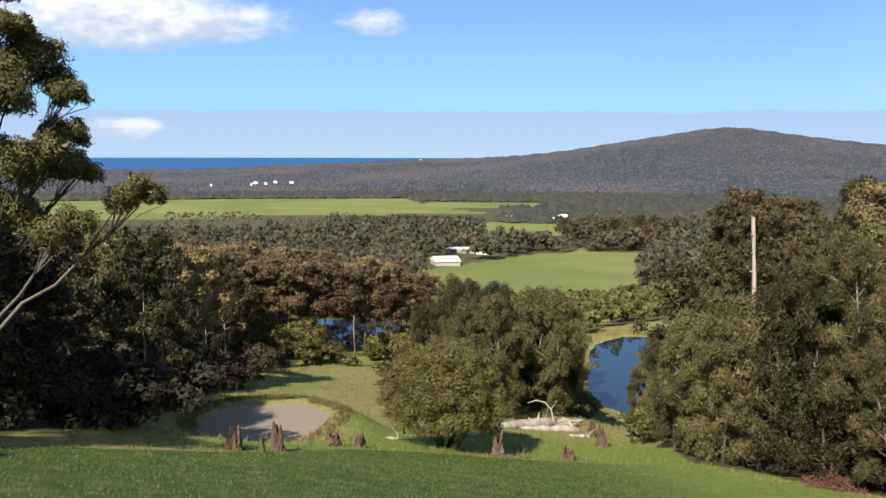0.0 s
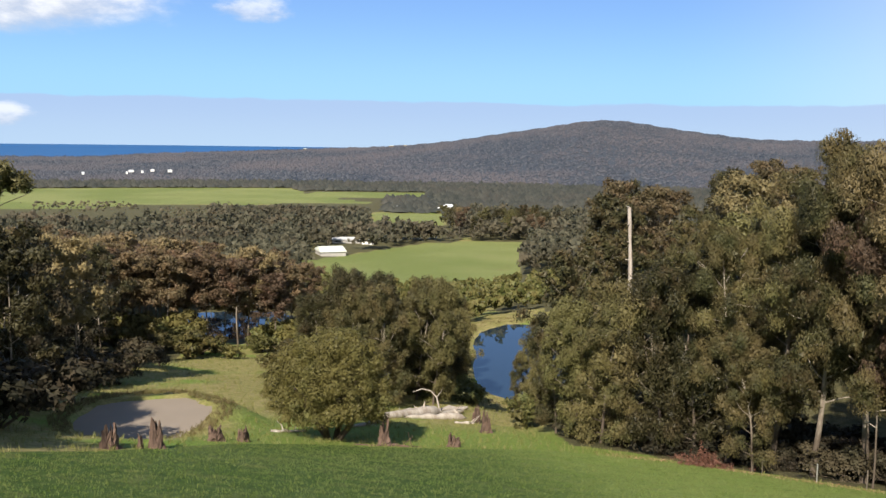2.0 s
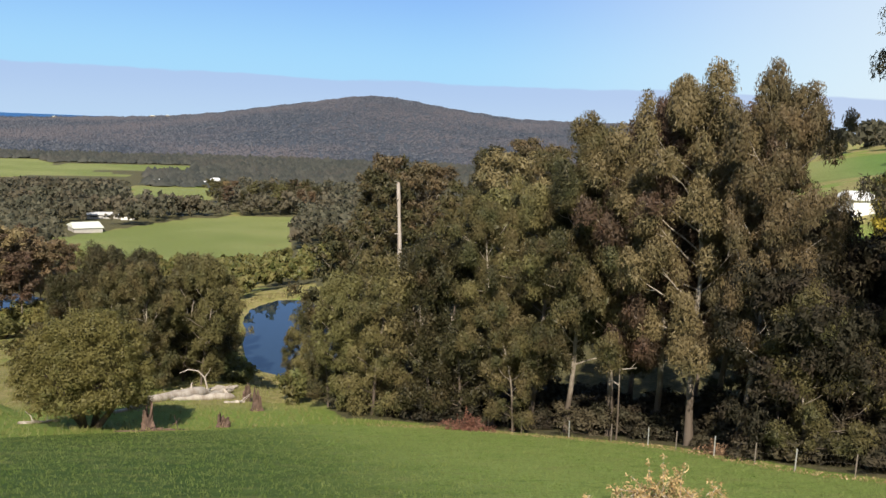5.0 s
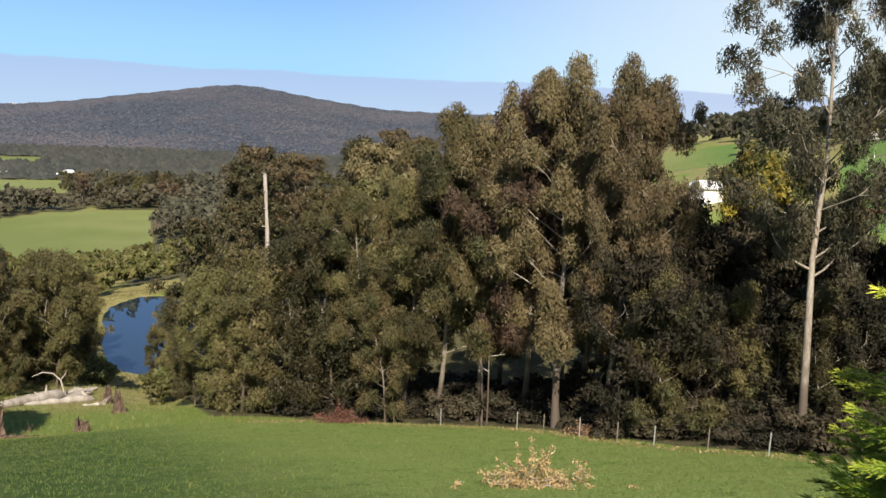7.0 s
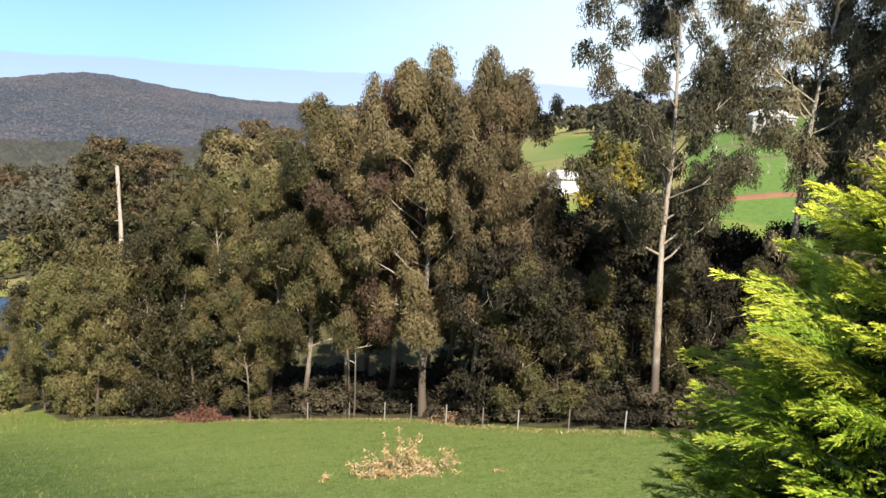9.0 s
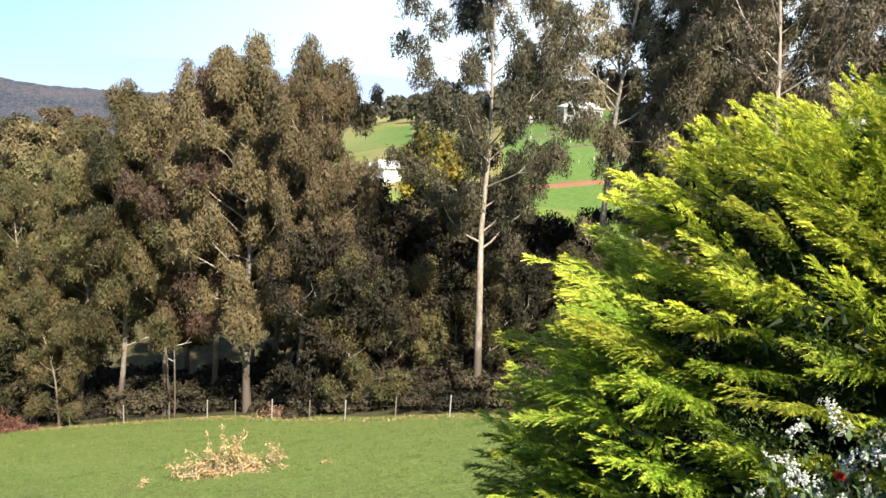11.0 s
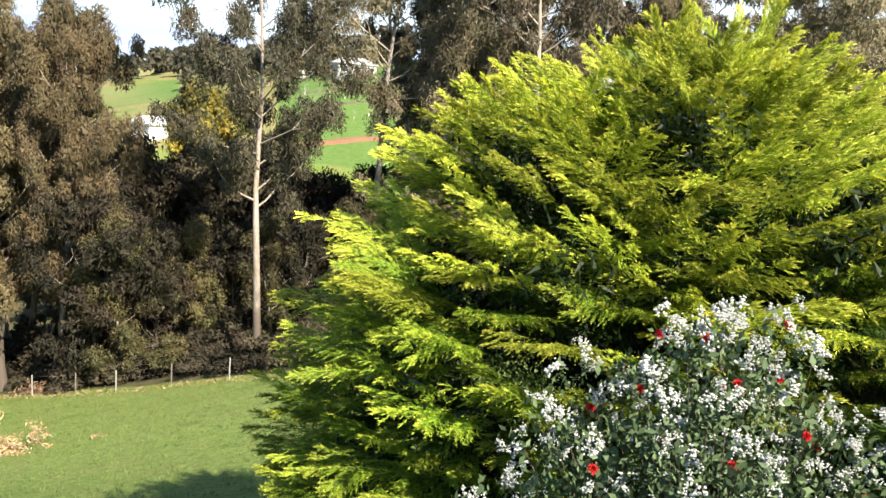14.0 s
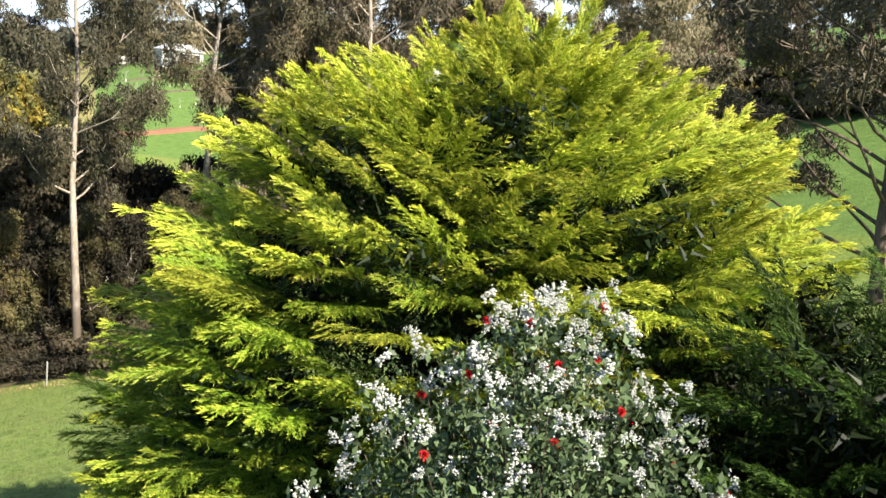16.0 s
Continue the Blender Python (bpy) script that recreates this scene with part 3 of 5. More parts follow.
def blob_forest(name, label, p, size, squat, mat, seed):
    """A far forest of jagged low crowns."""
    rng = np.random.default_rng(seed)
    count = len(p)
    star = [(1, 0), (0.31, 0.95), (-0.81, 0.59), (-0.81, -0.59), (0.31, -0.95)]
    if squat > 0.9:
        base = np.array([(x * 0.8, y * 0.8, -0.5) for x, y in star] + [(x * 0.75 - y * 0.3, y * 0.75 + x * 0.3, 0.35) for x, y in star] + [(0, 0, 0.7)], float)
        tri = np.array([t for i in range(5) for t in ((i, (i + 1) % 5, 5 + i), ((i + 1) % 5, 5 + (i + 1) % 5, 5 + i), (5 + i, 5 + (i + 1) % 5, 10))])
    else:
        base = np.array([(x, y, -0.3) for x, y in star] + [(0, 0, 0.75)], float)
        tri = np.array([(i, (i + 1) % 5, 5) for i in range(5)])
    jag = 0.45 + 1.05 * rng.random((count, len(base), 1))
    spin = rng.random(count) * 6.28
    c, s = np.cos(spin)[:, None], np.sin(spin)[:, None]
    v = base[None] * jag * size[:, None, None]
    v = np.stack([v[..., 0] * c - v[..., 1] * s, v[..., 0] * s + v[..., 1] * c, v[..., 2] * squat], -1) + p[:, None]
    v[..., 2] += (size * squat * 0.55)[:, None]
    f = tri[None] + (np.arange(count) * len(base))[:, None, None]
    tagged(new(name, mesh_of(name, v.reshape(-1, 3), f.reshape(-1, 3), mat, squat < 0.9)), label, "forest", kind="stuff")


def scatter(rng, count, az0, az1, d0, d1, keep):
    az = np.radians(az0 + (az1 - az0) * rng.random(count))
    d = np.sqrt(d0 ** 2 + (d1 ** 2 - d0 ** 2) * rng.random(count))
    x, y = d * np.sin(az), d * np.cos(az)
    ok = keep(x, y)
    x, y = x[ok], y[ok]
    return np.stack([x, y, height(x, y)], -1)


def clear_of_water(x, y):
    ok = np.full(x.shape, True)
    for pond in PONDS:
        ok &= pond_reach(x, y, pond) > 1.25
    return ok


rng = np.random.default_rng(11)


def open_ground(x, y):
    r, az = np.hypot(x, y), np.degrees(np.arctan2(x, y))
    return (az > -2.5) & (az < 16) & (r < 350)


p = scatter(rng, 3000, -29, 19, 235, 480, lambda x, y: (field_side(x, y) < -0.3) & clear_of_water(x, y) & ~open_ground(x, y) & ~((np.abs(np.arctan2(x, y)) < 0.03) & (np.hypot(x, y) > 375)))
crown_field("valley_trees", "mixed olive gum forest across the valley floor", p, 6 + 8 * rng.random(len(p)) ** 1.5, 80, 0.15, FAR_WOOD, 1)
p = scatter(rng, 420, 36, 64, 300, 560, lambda x, y: (field_side(x, y) < -0.2))
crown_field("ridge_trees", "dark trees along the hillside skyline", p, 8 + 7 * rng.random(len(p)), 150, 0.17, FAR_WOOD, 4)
p = scatter(rng, 620, -2, 24, 172, 300, lambda x, y: (field_side(x, y) < -0.2) & clear_of_water(x, y))
crown_field("valley_scrub", "light green scrub below the paddock", p, 2.5 + 3.5 * rng.random(len(p)), 120, 0.2, SCRUB, 6)

rng = np.random.default_rng(2)
p = scatter(rng, 1500, -26, -6, 640, 900, lambda x, y: np.sin(x * 0.05) + np.sin(y * 0.03 + x * 0.02) + 1.6 * rng.random(x.shape) > 1.0)
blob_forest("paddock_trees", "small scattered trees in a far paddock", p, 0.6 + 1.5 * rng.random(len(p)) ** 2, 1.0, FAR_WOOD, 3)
rng = np.random.default_rng(5)
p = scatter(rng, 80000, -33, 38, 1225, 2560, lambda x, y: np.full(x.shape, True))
blob_forest("hill_forest", "forest covering the long far hill, tinted blue-grey for haze", p, 1.5 + 2.4 * rng.random(len(p)) ** 2, 0.8, HILL_WOOD_HAZE, 1)
p = scatter(rng, 4200, -28, 23, 470, 740, lambda x, y: (field_side(x, y) < -0.1) & ~((np.arctan2(x, y) < -0.13) & (np.hypot(x, y) > 600)) & ~((np.abs(np.arctan2(x, y) - 0.094) < 0.05) & (np.hypot(x, y) > 545)) & ~((np.abs(np.arctan2(x, y) - 0.032) < 0.026) & (np.hypot(x, y) < 515)))
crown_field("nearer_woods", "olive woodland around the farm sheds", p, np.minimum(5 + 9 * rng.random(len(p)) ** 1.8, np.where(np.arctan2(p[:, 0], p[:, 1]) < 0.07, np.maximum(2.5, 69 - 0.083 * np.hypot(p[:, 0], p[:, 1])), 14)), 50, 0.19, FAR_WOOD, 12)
p = scatter(rng, 26000, -32, 34, 720, 1260, lambda x, y: (field_side(x, y) < -0.1) & ~((np.arctan2(x, y) < 0.065) & (np.hypot(x, y) < 1005)))
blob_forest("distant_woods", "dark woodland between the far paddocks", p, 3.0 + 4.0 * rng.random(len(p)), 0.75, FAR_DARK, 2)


# ---- trees ----
front_gum = [gum_parts(21 + i, 24, 0.27, 3.8, 84000, 0.25, BARK_PALE, mat, 36, 0.85, 0.012, 1.5, sides=6, width=0.27, flat=1.3, lumpy=0.2)
             for i, mat in enumerate((GUM, GUM_BROWN, GUM_OLIVE))]
back_gum = gum_parts(27, 24, 0.14, 4.2, 36000, 0.36, BARK_PALE, GUM_SILVER, 30, 1.0, 0.012, 1.4, sides=6, width=0.27, flat=1.0, lumpy=0.2)
small_gum = [gum_parts(31 + i, 14, 0.10, 2.6, 26000, 0.25, BARK_PALE, mat, 26, 0.75, 0.011, 1.0, sides=5, width=0.30, flat=1.25, lumpy=0.2)
             for i, mat in enumerate((GUM_OLIVE, GUM_DARK, GUM_OLIVE))]
dark_gum = gum_parts(35, 14, 0.08, 3.0, 14000, 0.36, BARK_PALE, SHADED_LEAF, 26, 1.0, 0.011, 1.2, sides=5, width=0.30, flat=1.0, lumpy=0.2)
wood_gum = [gum_parts(41 + i, 20, 0.25, 4.0, 6500, 0.50, BARK_PALE, mat, 18, 1.25, 0.010, 0.5, sides=4, width=0.45, flat=0.75, lumpy=0.2)
            for i, mat in enumerate((GUM, GUM_DARK, GUM_OLIVE, GUM_DARK))]

shade_gum = gum_parts(46, 20, 0.10, 4.2, 6500, 0.50, BARK_PALE, SHADED_LEAF, 20, 1.5, 0.010, 0.5, sides=4, width=0.45, flat=0.75, lumpy=0.2)
lake_gum = [gum_parts(51 + i, 20, 0.42, 3.6, 6000, 0.48, BARK_PALE, mat, 16, 1.35, 0.011, 0.4, sides=4, width=0.45, flat=0.65, lumpy=0.2)
            for i, mat in enumerate((GUM_BRONZE, GUM_BROWN, GUM_BRONZE))]

rng = np.random.default_rng(3)
GUMS = "gum trees along the paddock fence"


def row(kinds, rows, name, label, group):
    for i, (az, d, h, w) in enumerate(rows):
        kind = kinds[i % len(kinds)]
        top = {id(k): 24 for k in front_gum}.get(id(kind)) or {id(k): 14 for k in small_gum}.get(id(kind)) or (14 if kind is dark_gum else 24 if kind is back_gum else 20)
        plant(name, label, "tree", kind, stand(az, d, float(rng.random() * 360), h / top, 0.2, w), group)


# bearing, distance, height, width factor
row(front_gum[:2], ((39.6, 61, 24.1, 1.1), (37.2, 66, 24.2, 1.0), (42.6, 58, 23.0, 0.85), (41.2, 70, 24.2, 1.0)),
    "gum_tree", "tall leafy gum tree with a pale trunk", GUMS)
row([front_gum[2]], ((34.4, 66, 23, 1.0), (31.6, 67, 21, 1.0), (29.2, 70, 20, 1.0), (26.6, 70, 18.5, 1.0), (35.6, 74, 24, 1.0)),
    "gum_tree", "tall olive-green gum tree with a pale trunk", GUMS)
row(small_gum, ((24.4, 71, 16, 1.0), (22.4, 72, 14.5, 1.1), (20.4, 73, 13.5, 1.1), (18.4, 74, 13, 1.1), (16.8, 77, 12, 1.1), (15.4, 80, 10, 1.0), (14.2, 88, 8.5, 0.9), (13.0, 98, 7.0, 0.9),
                (28.0, 66, 10, 1.0)),
    "young_gum_tree", "bushy young gum tree at the wood's edge", GUMS)


row([dark_gum, small_gum[1], dark_gum, small_gum[0]], ((44.6, 55, 11.5, 1.1), (46.6, 54, 10, 1.1), (48.8, 56, 9.5, 1.1), (51.0, 57, 9.5, 1.1), (53.2, 58, 9, 1.1),
                (56.0, 56, 9, 1.1), (58.2, 57, 9, 1.1), (60.5, 58, 9.5, 1.1)),
    "bushy_gum_tree", "low bushy gum tree behind the fence", "bushy gums behind the fence")
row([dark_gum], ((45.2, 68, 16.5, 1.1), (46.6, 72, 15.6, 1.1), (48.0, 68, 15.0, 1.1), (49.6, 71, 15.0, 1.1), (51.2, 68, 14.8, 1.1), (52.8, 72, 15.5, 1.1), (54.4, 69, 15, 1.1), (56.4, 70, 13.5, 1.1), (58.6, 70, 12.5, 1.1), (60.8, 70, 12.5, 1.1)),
    "dark_gum_tree", "bushy gum tree with leaves darkened for the gully's shade", "dark gums in the gully")
row([back_gum], ((65.0, 64, 23, 0.75), (67.6, 60, 20, 0.9), (69.6, 70, 28, 1.0), (75.4, 78, 28, 1.0), (81.0, 80, 30, 1.0), (86.0, 78, 27, 1.0), (90.5, 92, 24, 1.0)),
    "gum_tree", "dense dark gum tree below the garden", "tall gums below the garden")


def wood(count, seed, az0, az1, d0, d1, keep, h0, h1, name, label, group, gap=4.5, kinds=None, grown=20, line=False):
    rng = np.random.default_rng(seed)
    p = scatter(rng, count * 6, az0, az1, d0, d1, lambda x, y: keep(x, y) & clear_of_water(x, y) & (field_side(x, y) < 0))
    kept = []
    for q in p:
        if all((q[0] - o[0]) ** 2 + (q[1] - o[1]) ** 2 > gap ** 2 for o in kept):
            kept.append(q)
        if len(kept) == count:
            break
    for i, q in enumerate(kept):
        h = h0 + (h1 - h0) * rng.random()
        if line:
            fall = np.interp(math.degrees(math.atan2(q[0], q[1])), (-33, -22, -17.5, -12.3, -7, -3, 0), (5.6, 5.4, 6.0, 6.6, 7.2, 8.2, 9.0))
            h = min(h, (EYE - math.hypot(q[0], q[1]) * math.tan(radians(fall)) - q[2]) * (0.82 + 0.18 * rng.random()))
        kind = (kinds or wood_gum)[i % len(kinds or wood_gum)]
        plant(name, label, "tree", kind, pose(q[0], q[1], q[2] - 0.2, 0, 0, rng.random() * 360) @ Matrix.Diagonal((h / grown, h / grown, h / grown, 1)), group)


def hillside(x, y):
    az, r = np.degrees(np.arctan2(x, y)), np.hypot(x, y)
    return (wood_side(x, y) > 4) & ~((abs(az - 19.9) < 1.6) & (r < 112)) & ~((az < 16) & (r > 120))


wood(36, 7, 14, 40, 88, 235, hillside, 18, 24, "gum_tree", "gum tree in the dense hillside wood", "hillside gum wood", 6)
wood(44, 8, -18, -3.4, 172, 236, lambda x, y: wood_side(x, y) > 1, 20, 25, "gum_tree", "bronze-green gum tree beside the lake", "lakeside gum wood", 3.6, lake_gum, line=True)
for i in range(15):
    az = -14.6 + 0.86 * i + 0.25 * math.sin(i * 5.1)
    plant("gum_tree", "bronze-green gum tree with a pale bare trunk by the lake", "tree", lake_gum[i % 3], stand(az, 168 + 4 * math.sin(i * 2.3), i * 75, (0.84 if az < -5 else 0.74) + 0.07 * math.sin(i * 1.9), 0.2, 1.15), "lakeside gum wood")
wood(6, 12, -3.4, -0.8, 172, 236, lambda x, y: wood_side(x, y) > 1, 11, 15, "gum_tree", "smaller gum tree beside the lake", "lakeside gum wood", 4.5, lake_gum[:2])
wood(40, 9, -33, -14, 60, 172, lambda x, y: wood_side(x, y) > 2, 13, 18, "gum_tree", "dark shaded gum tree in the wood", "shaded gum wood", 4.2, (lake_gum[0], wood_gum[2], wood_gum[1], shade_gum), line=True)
wood(26, 10, -2.2, 8.8, 88, 132, lambda x, y: (wood_side(x, y) < 0) & ((np.arctan2(x, y) > 0.02) | (np.hypot(x, y) > 105)), 9.5, 14.5, "gum_tree", "gum tree in a clump above the pond", "gum clump above the pond", 3.6, small_gum, 14)
wood(30, 13, 42, 57, 78, 150, lambda x, y: (wood_side(x, y) > 4) & ~((np.abs(np.degrees(np.arctan2(x, y)) - 47.8) < 1.6) & (np.hypot(x, y) > 100)), 9, 13, "gum_tree", "dark gum tree in the gully", "gully trees", 6, (wood_gum[1], wood_gum[3]))
for az, d, h in ((-29.5, 54, 10), (-27.6, 55, 10), (-26.4, 57, 10.5), (-25.2, 66, 11), (-23.6, 76, 12.5)):
    plant("gum_tree", "dense gum tree at the wood's edge, darkened for shade", "tree", shade_gum, stand(az, d, az * 50, h / 20, 0.2, 1.25), "shaded gum wood")

wood(26, 14, 7.5, 14.5, 545, 640, lambda x, y: np.hypot(x, y) > 545, 13, 18, "gum_tree", "gum tree with a pale trunk in a row beyond the paddock", "gums beyond the paddock", 7, (lake_gum[1], wood_gum[1], wood_gum[3]))

# gums outside the view, added to throw shade on the left wood
for i, (x, y, h) in enumerate(((-34, 21, 23), (-38, 32, 24), (-35, 41, 22), (-41, 26, 24), (-35, 48, 16))):
    plant("gum_tree", "tall dense gum tree, unseen, added to shade the wood", "tree", wood_gum[i % 3], pose(x, y, float(height(x, y)) - 0.2, 0, 0, i * 70) @ Matrix.Diagonal((h / 20, h / 20, h / 20, 1)), "gums beside the garden")


def dome_tree(seed, tall_m, spread, count, leaf, mat):
    """A low broad tree: short forked trunks and a dense dome of leafy clumps almost to the ground."""
    rng = np.random.default_rng(seed)
    paths, centres, radii = [], [], []
    for k in range(4):
        paths.append(bent(rng, (0.3 * math.cos(k * 1.57), 0.3 * math.sin(k * 1.57), -0.3), (0.5 * math.cos(k * 1.57 + 0.5), 0.5 * math.sin(k * 1.57 + 0.5), 1), tall_m * 0.6, 0.30, 0.08, 7, 0.09))
    for i in range(150):
        g, a = (i + 0.5) / 150, i * 2.39996
        z = tall_m * (0.27 + 0.65 * g)
        wide = spread * (0.80 + 0.20 * min(1, g / 0.25)) * math.sqrt(max(0.02, 1 - max(0, g - 0.12) ** 2.0 / 0.8)) * (0.70 + 0.38 * rng.random()) * (1 + 0.08 * math.sin(3 * a + 1))
        c = np.array([math.cos(a) * wide, math.sin(a) * wide, z + rng.normal() * 0.25])
        centres.append(c)
        radii.append(0.62 + 0.42 * rng.random())
        if i % 2 == 0:
            start = paths[i // 2 % 4][3 + i // 8 % 4, :3]
            paths.append(bent(rng, start, c * [0.9, 0.9, 1] - start, float(np.linalg.norm(c - start)) * 0.9, 0.06, 0.012, 5, 0.10))
    v, q = tubes(paths, 6)
    wood_me = mesh_of("trunk", v, q, BARK_DARK, True)
    v, q = leaves(rng, centres, radii, count, leaf, leaf * 0.42, 0.1, 0.9, 0.6, True, -0.75, 16, 0.25)
    return wood_me, mesh_of("crown", v, q, mat)


plant("blackwood_tree", "broad round blackwood tree with dark low boughs", "tree", dome_tree(61, 8.6, 4.3, 90000, 0.17, BLACKWOOD), stand(0.3, 64.5, 40))


def layered_gum(seed, az, d, scale, shelves, label):
    """A gum whose limbs each end in a flat-topped leafy dome. Shelves: across, away, over the eye, half width."""
    rng = np.random.default_rng(seed)
    at = stand(az, d, -az)
    base = at.translation.z
    trunk = bent(rng, (0, 0, -0.4), (0.02, 0, 1), EYE + 5.0 * scale - base, 0.17, 0.04, 12, 0.025, 0.03)
    paths, centres, radii = [], [], []
    for across, away, over, half in [[scale * q for q in shelf] for shelf in shelves]:
        top = np.array([across, away, EYE + over - base])
        foot_z = max(1.5, top[2] - 1.2 - 0.55 * abs(across))
        j = int(np.argmin(np.abs(trunk[:, 2] - foot_z)))
        foot = trunk[j, :3]
        f = np.linspace(0, 1, 7)[:, None]
        low = top - [0, 0, 0.35 * half]
        line = foot + (low - foot) * f + np.array([0, 0, 1.0]) * (-0.5 * f * (1 - f)) + rng.normal(size=(7, 3)) * 0.10 * np.sin(np.pi * f)
        paths.append(np.concatenate([line, 0.032 * (1 - f) + 0.012], 1))
        for k in range(9):
            a, r = k * 2.39996, half * 0.78 * math.sqrt((k + 0.3) / 9)
            c = top + np.array([math.cos(a) * r, math.sin(a) * r, 0.10 * half - 0.32 * half * (r / half) ** 2 + rng.normal() * 0.2 * half])
            paths.append(bent(rng, line[4 if k % 2 else 5], c - line[4 if k % 2 else 5], float(np.linalg.norm(c - line[4 if k % 2 else 5])), 0.014, 0.005, 4, 0.10))
            centres.append(c)
            radii.append(half * (0.36 + 0.18 * rng.random()))
    v, q = tubes([trunk], 8)
    v2, q2 = tubes(paths, 5)
    wood = mesh_of("trunk", np.concatenate([v, v2]), np.concatenate([q, q2 + len(v)]), LIMB_BARK, True)
    v, q = leaves(rng, centres, radii, 760 * len(centres), 0.070, 0.026, 0.3, 0.95, 0.6, True, -0.7, 14, 0.3)
    plant("spreading_gum_tree", label, "tree", (wood, mesh_of("crown", v, q, GUM_DARK)), at)


layered_gum(71, -28.9, 16, 0.59, ((0.9, 0.3, 4.3, 1.0), (1.5, -0.5, 3.2, 0.7), (0.3, 0.2, 3.0, 1.0), (2.0, 0.4, 2.2, 1.15), (2.9, 0.0, 1.4, 0.65), (0.7, -0.6, 1.2, 1.3), (2.8, 0.5, 0.2, 0.75),
                             (1.7, -0.4, -0.6, 1.35), (3.1, 0.6, -0.8, 0.75), (0.2, 0.4, -0.4, 1.3), (4.7, 0.2, -1.6, 0.95), (0.8, 0.6, -2.0, 1.5), (2.6, -0.8, -2.3, 0.9)),
            "large spreading gum with dark layered leaf domes on pale limbs")

tall = [gum_parts(81 + i, 30, 0.36 + 0.16 * i, 4.4, 76000 - 36000 * i, 0.25, BARK_PALE, mat, 32, 0.85, 0.0095, 1.4, fill=True, width=0.28, flat=1.2, core=8) for i, mat in enumerate((GUM_DUSK, GUM_SILVER))]
for i, (az, d, h) in enumerate(((54.9, 51, 28), (62.4, 60, 33), (66.5, 64, 32), (72.0, 58, 33), (69.0, 74, 34), (78.0, 76, 30))):
    plant("tall_gum_tree", "tall gum with a bare pale trunk and drooping leaves", "tree", tall[i % 2], stand(az, d, i * 77, h / 30), "tall gums below the garden")
russet = gum_parts(91, 16, 0.40, 4.4, 26000, 0.24, BARK_DARK, RUSSET, 30, 1.0, 0.011, 0.8, width=0.32, core=8)
for i, (az, d, h) in enumerate(((89.5, 64, 18), (95.5, 122, 26), (99.0, 128, 25), (92.5, 110, 26), (102.0, 120, 24), (97.2, 136, 27), (104.5, 130, 25))):
    plant("russet_tree", "russet-leaved tree with tangled bare twigs", "tree", russet, stand(az, d, i * 60, h / 16), "trees behind the garden")
twiggy = gum_parts(93, 16, 0.12, 4.8, 74000, 0.21, BARK_DARK, GUM_DUSK, 54, 0.8, 0.013, 1.2, fill=False, width=0.28, core=2)
plant("twiggy_tree", "dark twiggy tree hanging over the cypress", "tree", twiggy, stand(104.6, 38, 75, 1.15, 0.15, 1.2))
for i in range(15):
    plant("gum_tree", "gum tree along the crest of the field", "tree", wood_gum[i % 4], stand(88.5 + 1.35 * i, 185 + 22 * math.sin(i * 2.6), i * 70, 0.75 + 0.15 * math.sin(i * 1.7)), "gums on the crest")
wattle = gum_parts(95, 9, 0.08, 3.6, 8000, 0.42, BARK_DARK, WATTLE, 18, 1.1, 0.02, 0.1, round_top=True)
for i, (az, d, h) in enumerate(((50.5, 150, 17), (51.5, 146, 16), (50.3, 142, 13), (50.9, 138, 13), (52.8, 150, 14), (45.6, 118, 7))):
    plant("wattle_tree", "wattle tree in golden yellow bloom", "tree", wattle, stand(az, d, i * 80, h / 9, 0.15, 0.75), "wattles on the hillside")


def bush_parts(seed, tall_m, spread, count, mat, leaf=0.24):
    rng = np.random.default_rng(seed)
    centres = rng.normal(size=(26, 3)) * [spread * 0.42, spread * 0.42, tall_m * 0.2] + [0, 0, tall_m * 0.5]
    paths = [bent(rng, (0, 0, -0.1), c, float(np.linalg.norm(c)), 0.05, 0.012, 4, 0.1) for c in centres[:12]]
    v, q = tubes(paths, 5)
    stems = mesh_of("stem", v, q, BARK_DARK)
    v, q = leaves(rng, centres, np.full(26, spread * 0.36), count, leaf, leaf * 0.62, 0.1, 0.8, 0.6, True)
    return stems, mesh_of("foliage", v, q, mat)


BUSHES = [bush_parts(i, 2.0, 1.5, 3800 if i == 3 else 2800, m, 0.19 if i == 3 else 0.24) for i, m in enumerate((SCRUB, GUM_GREEN, BLACKWOOD, SHADED_LEAF))]
rng = np.random.default_rng(17)


def bushes(rows, label, group, kinds=(0, 1, 2)):
    for i, (az, d, h) in enumerate(rows):
        plant("bush", label, "bush", BUSHES[kinds[i % len(kinds)]], stand(az, d, float(rng.random() * 360), h / 2.0, 0.05, 1.1), group, ("stem", "foliage"))


bushes([(-10.8 + 0.9 * i, 150 + 7 * math.sin(i * 2.1), 3.2 + math.sin(i)) for i in range(6)] + [(-14.5 + 0.95 * i, 164 + 3 * math.sin(i * 1.7), 4.8 + math.sin(i * 2.2)) for i in range(7)] + [(-3.6, 166, 4.5), (-2.7, 165, 4.6), (-1.8, 164, 5.0)] + [(-4.4, 158, 3.0), (-2.6, 140, 3.4), (-3.2, 120, 3.0)], "rounded dark green bush in rough grass", "bushes by the lake", (2, 0, 2))
bushes([(13.2 + 0.7 * i, 84 + 14 * abs(math.sin(i * 1.7)), 2.6 + 0.8 * math.sin(i * 2.3)) for i in range(9)], "bush at the edge of the wood", "bushes at the wood's edge")
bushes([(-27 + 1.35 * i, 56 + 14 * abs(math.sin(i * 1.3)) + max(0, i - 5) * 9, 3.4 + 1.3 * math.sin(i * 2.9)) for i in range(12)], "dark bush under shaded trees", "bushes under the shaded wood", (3,))
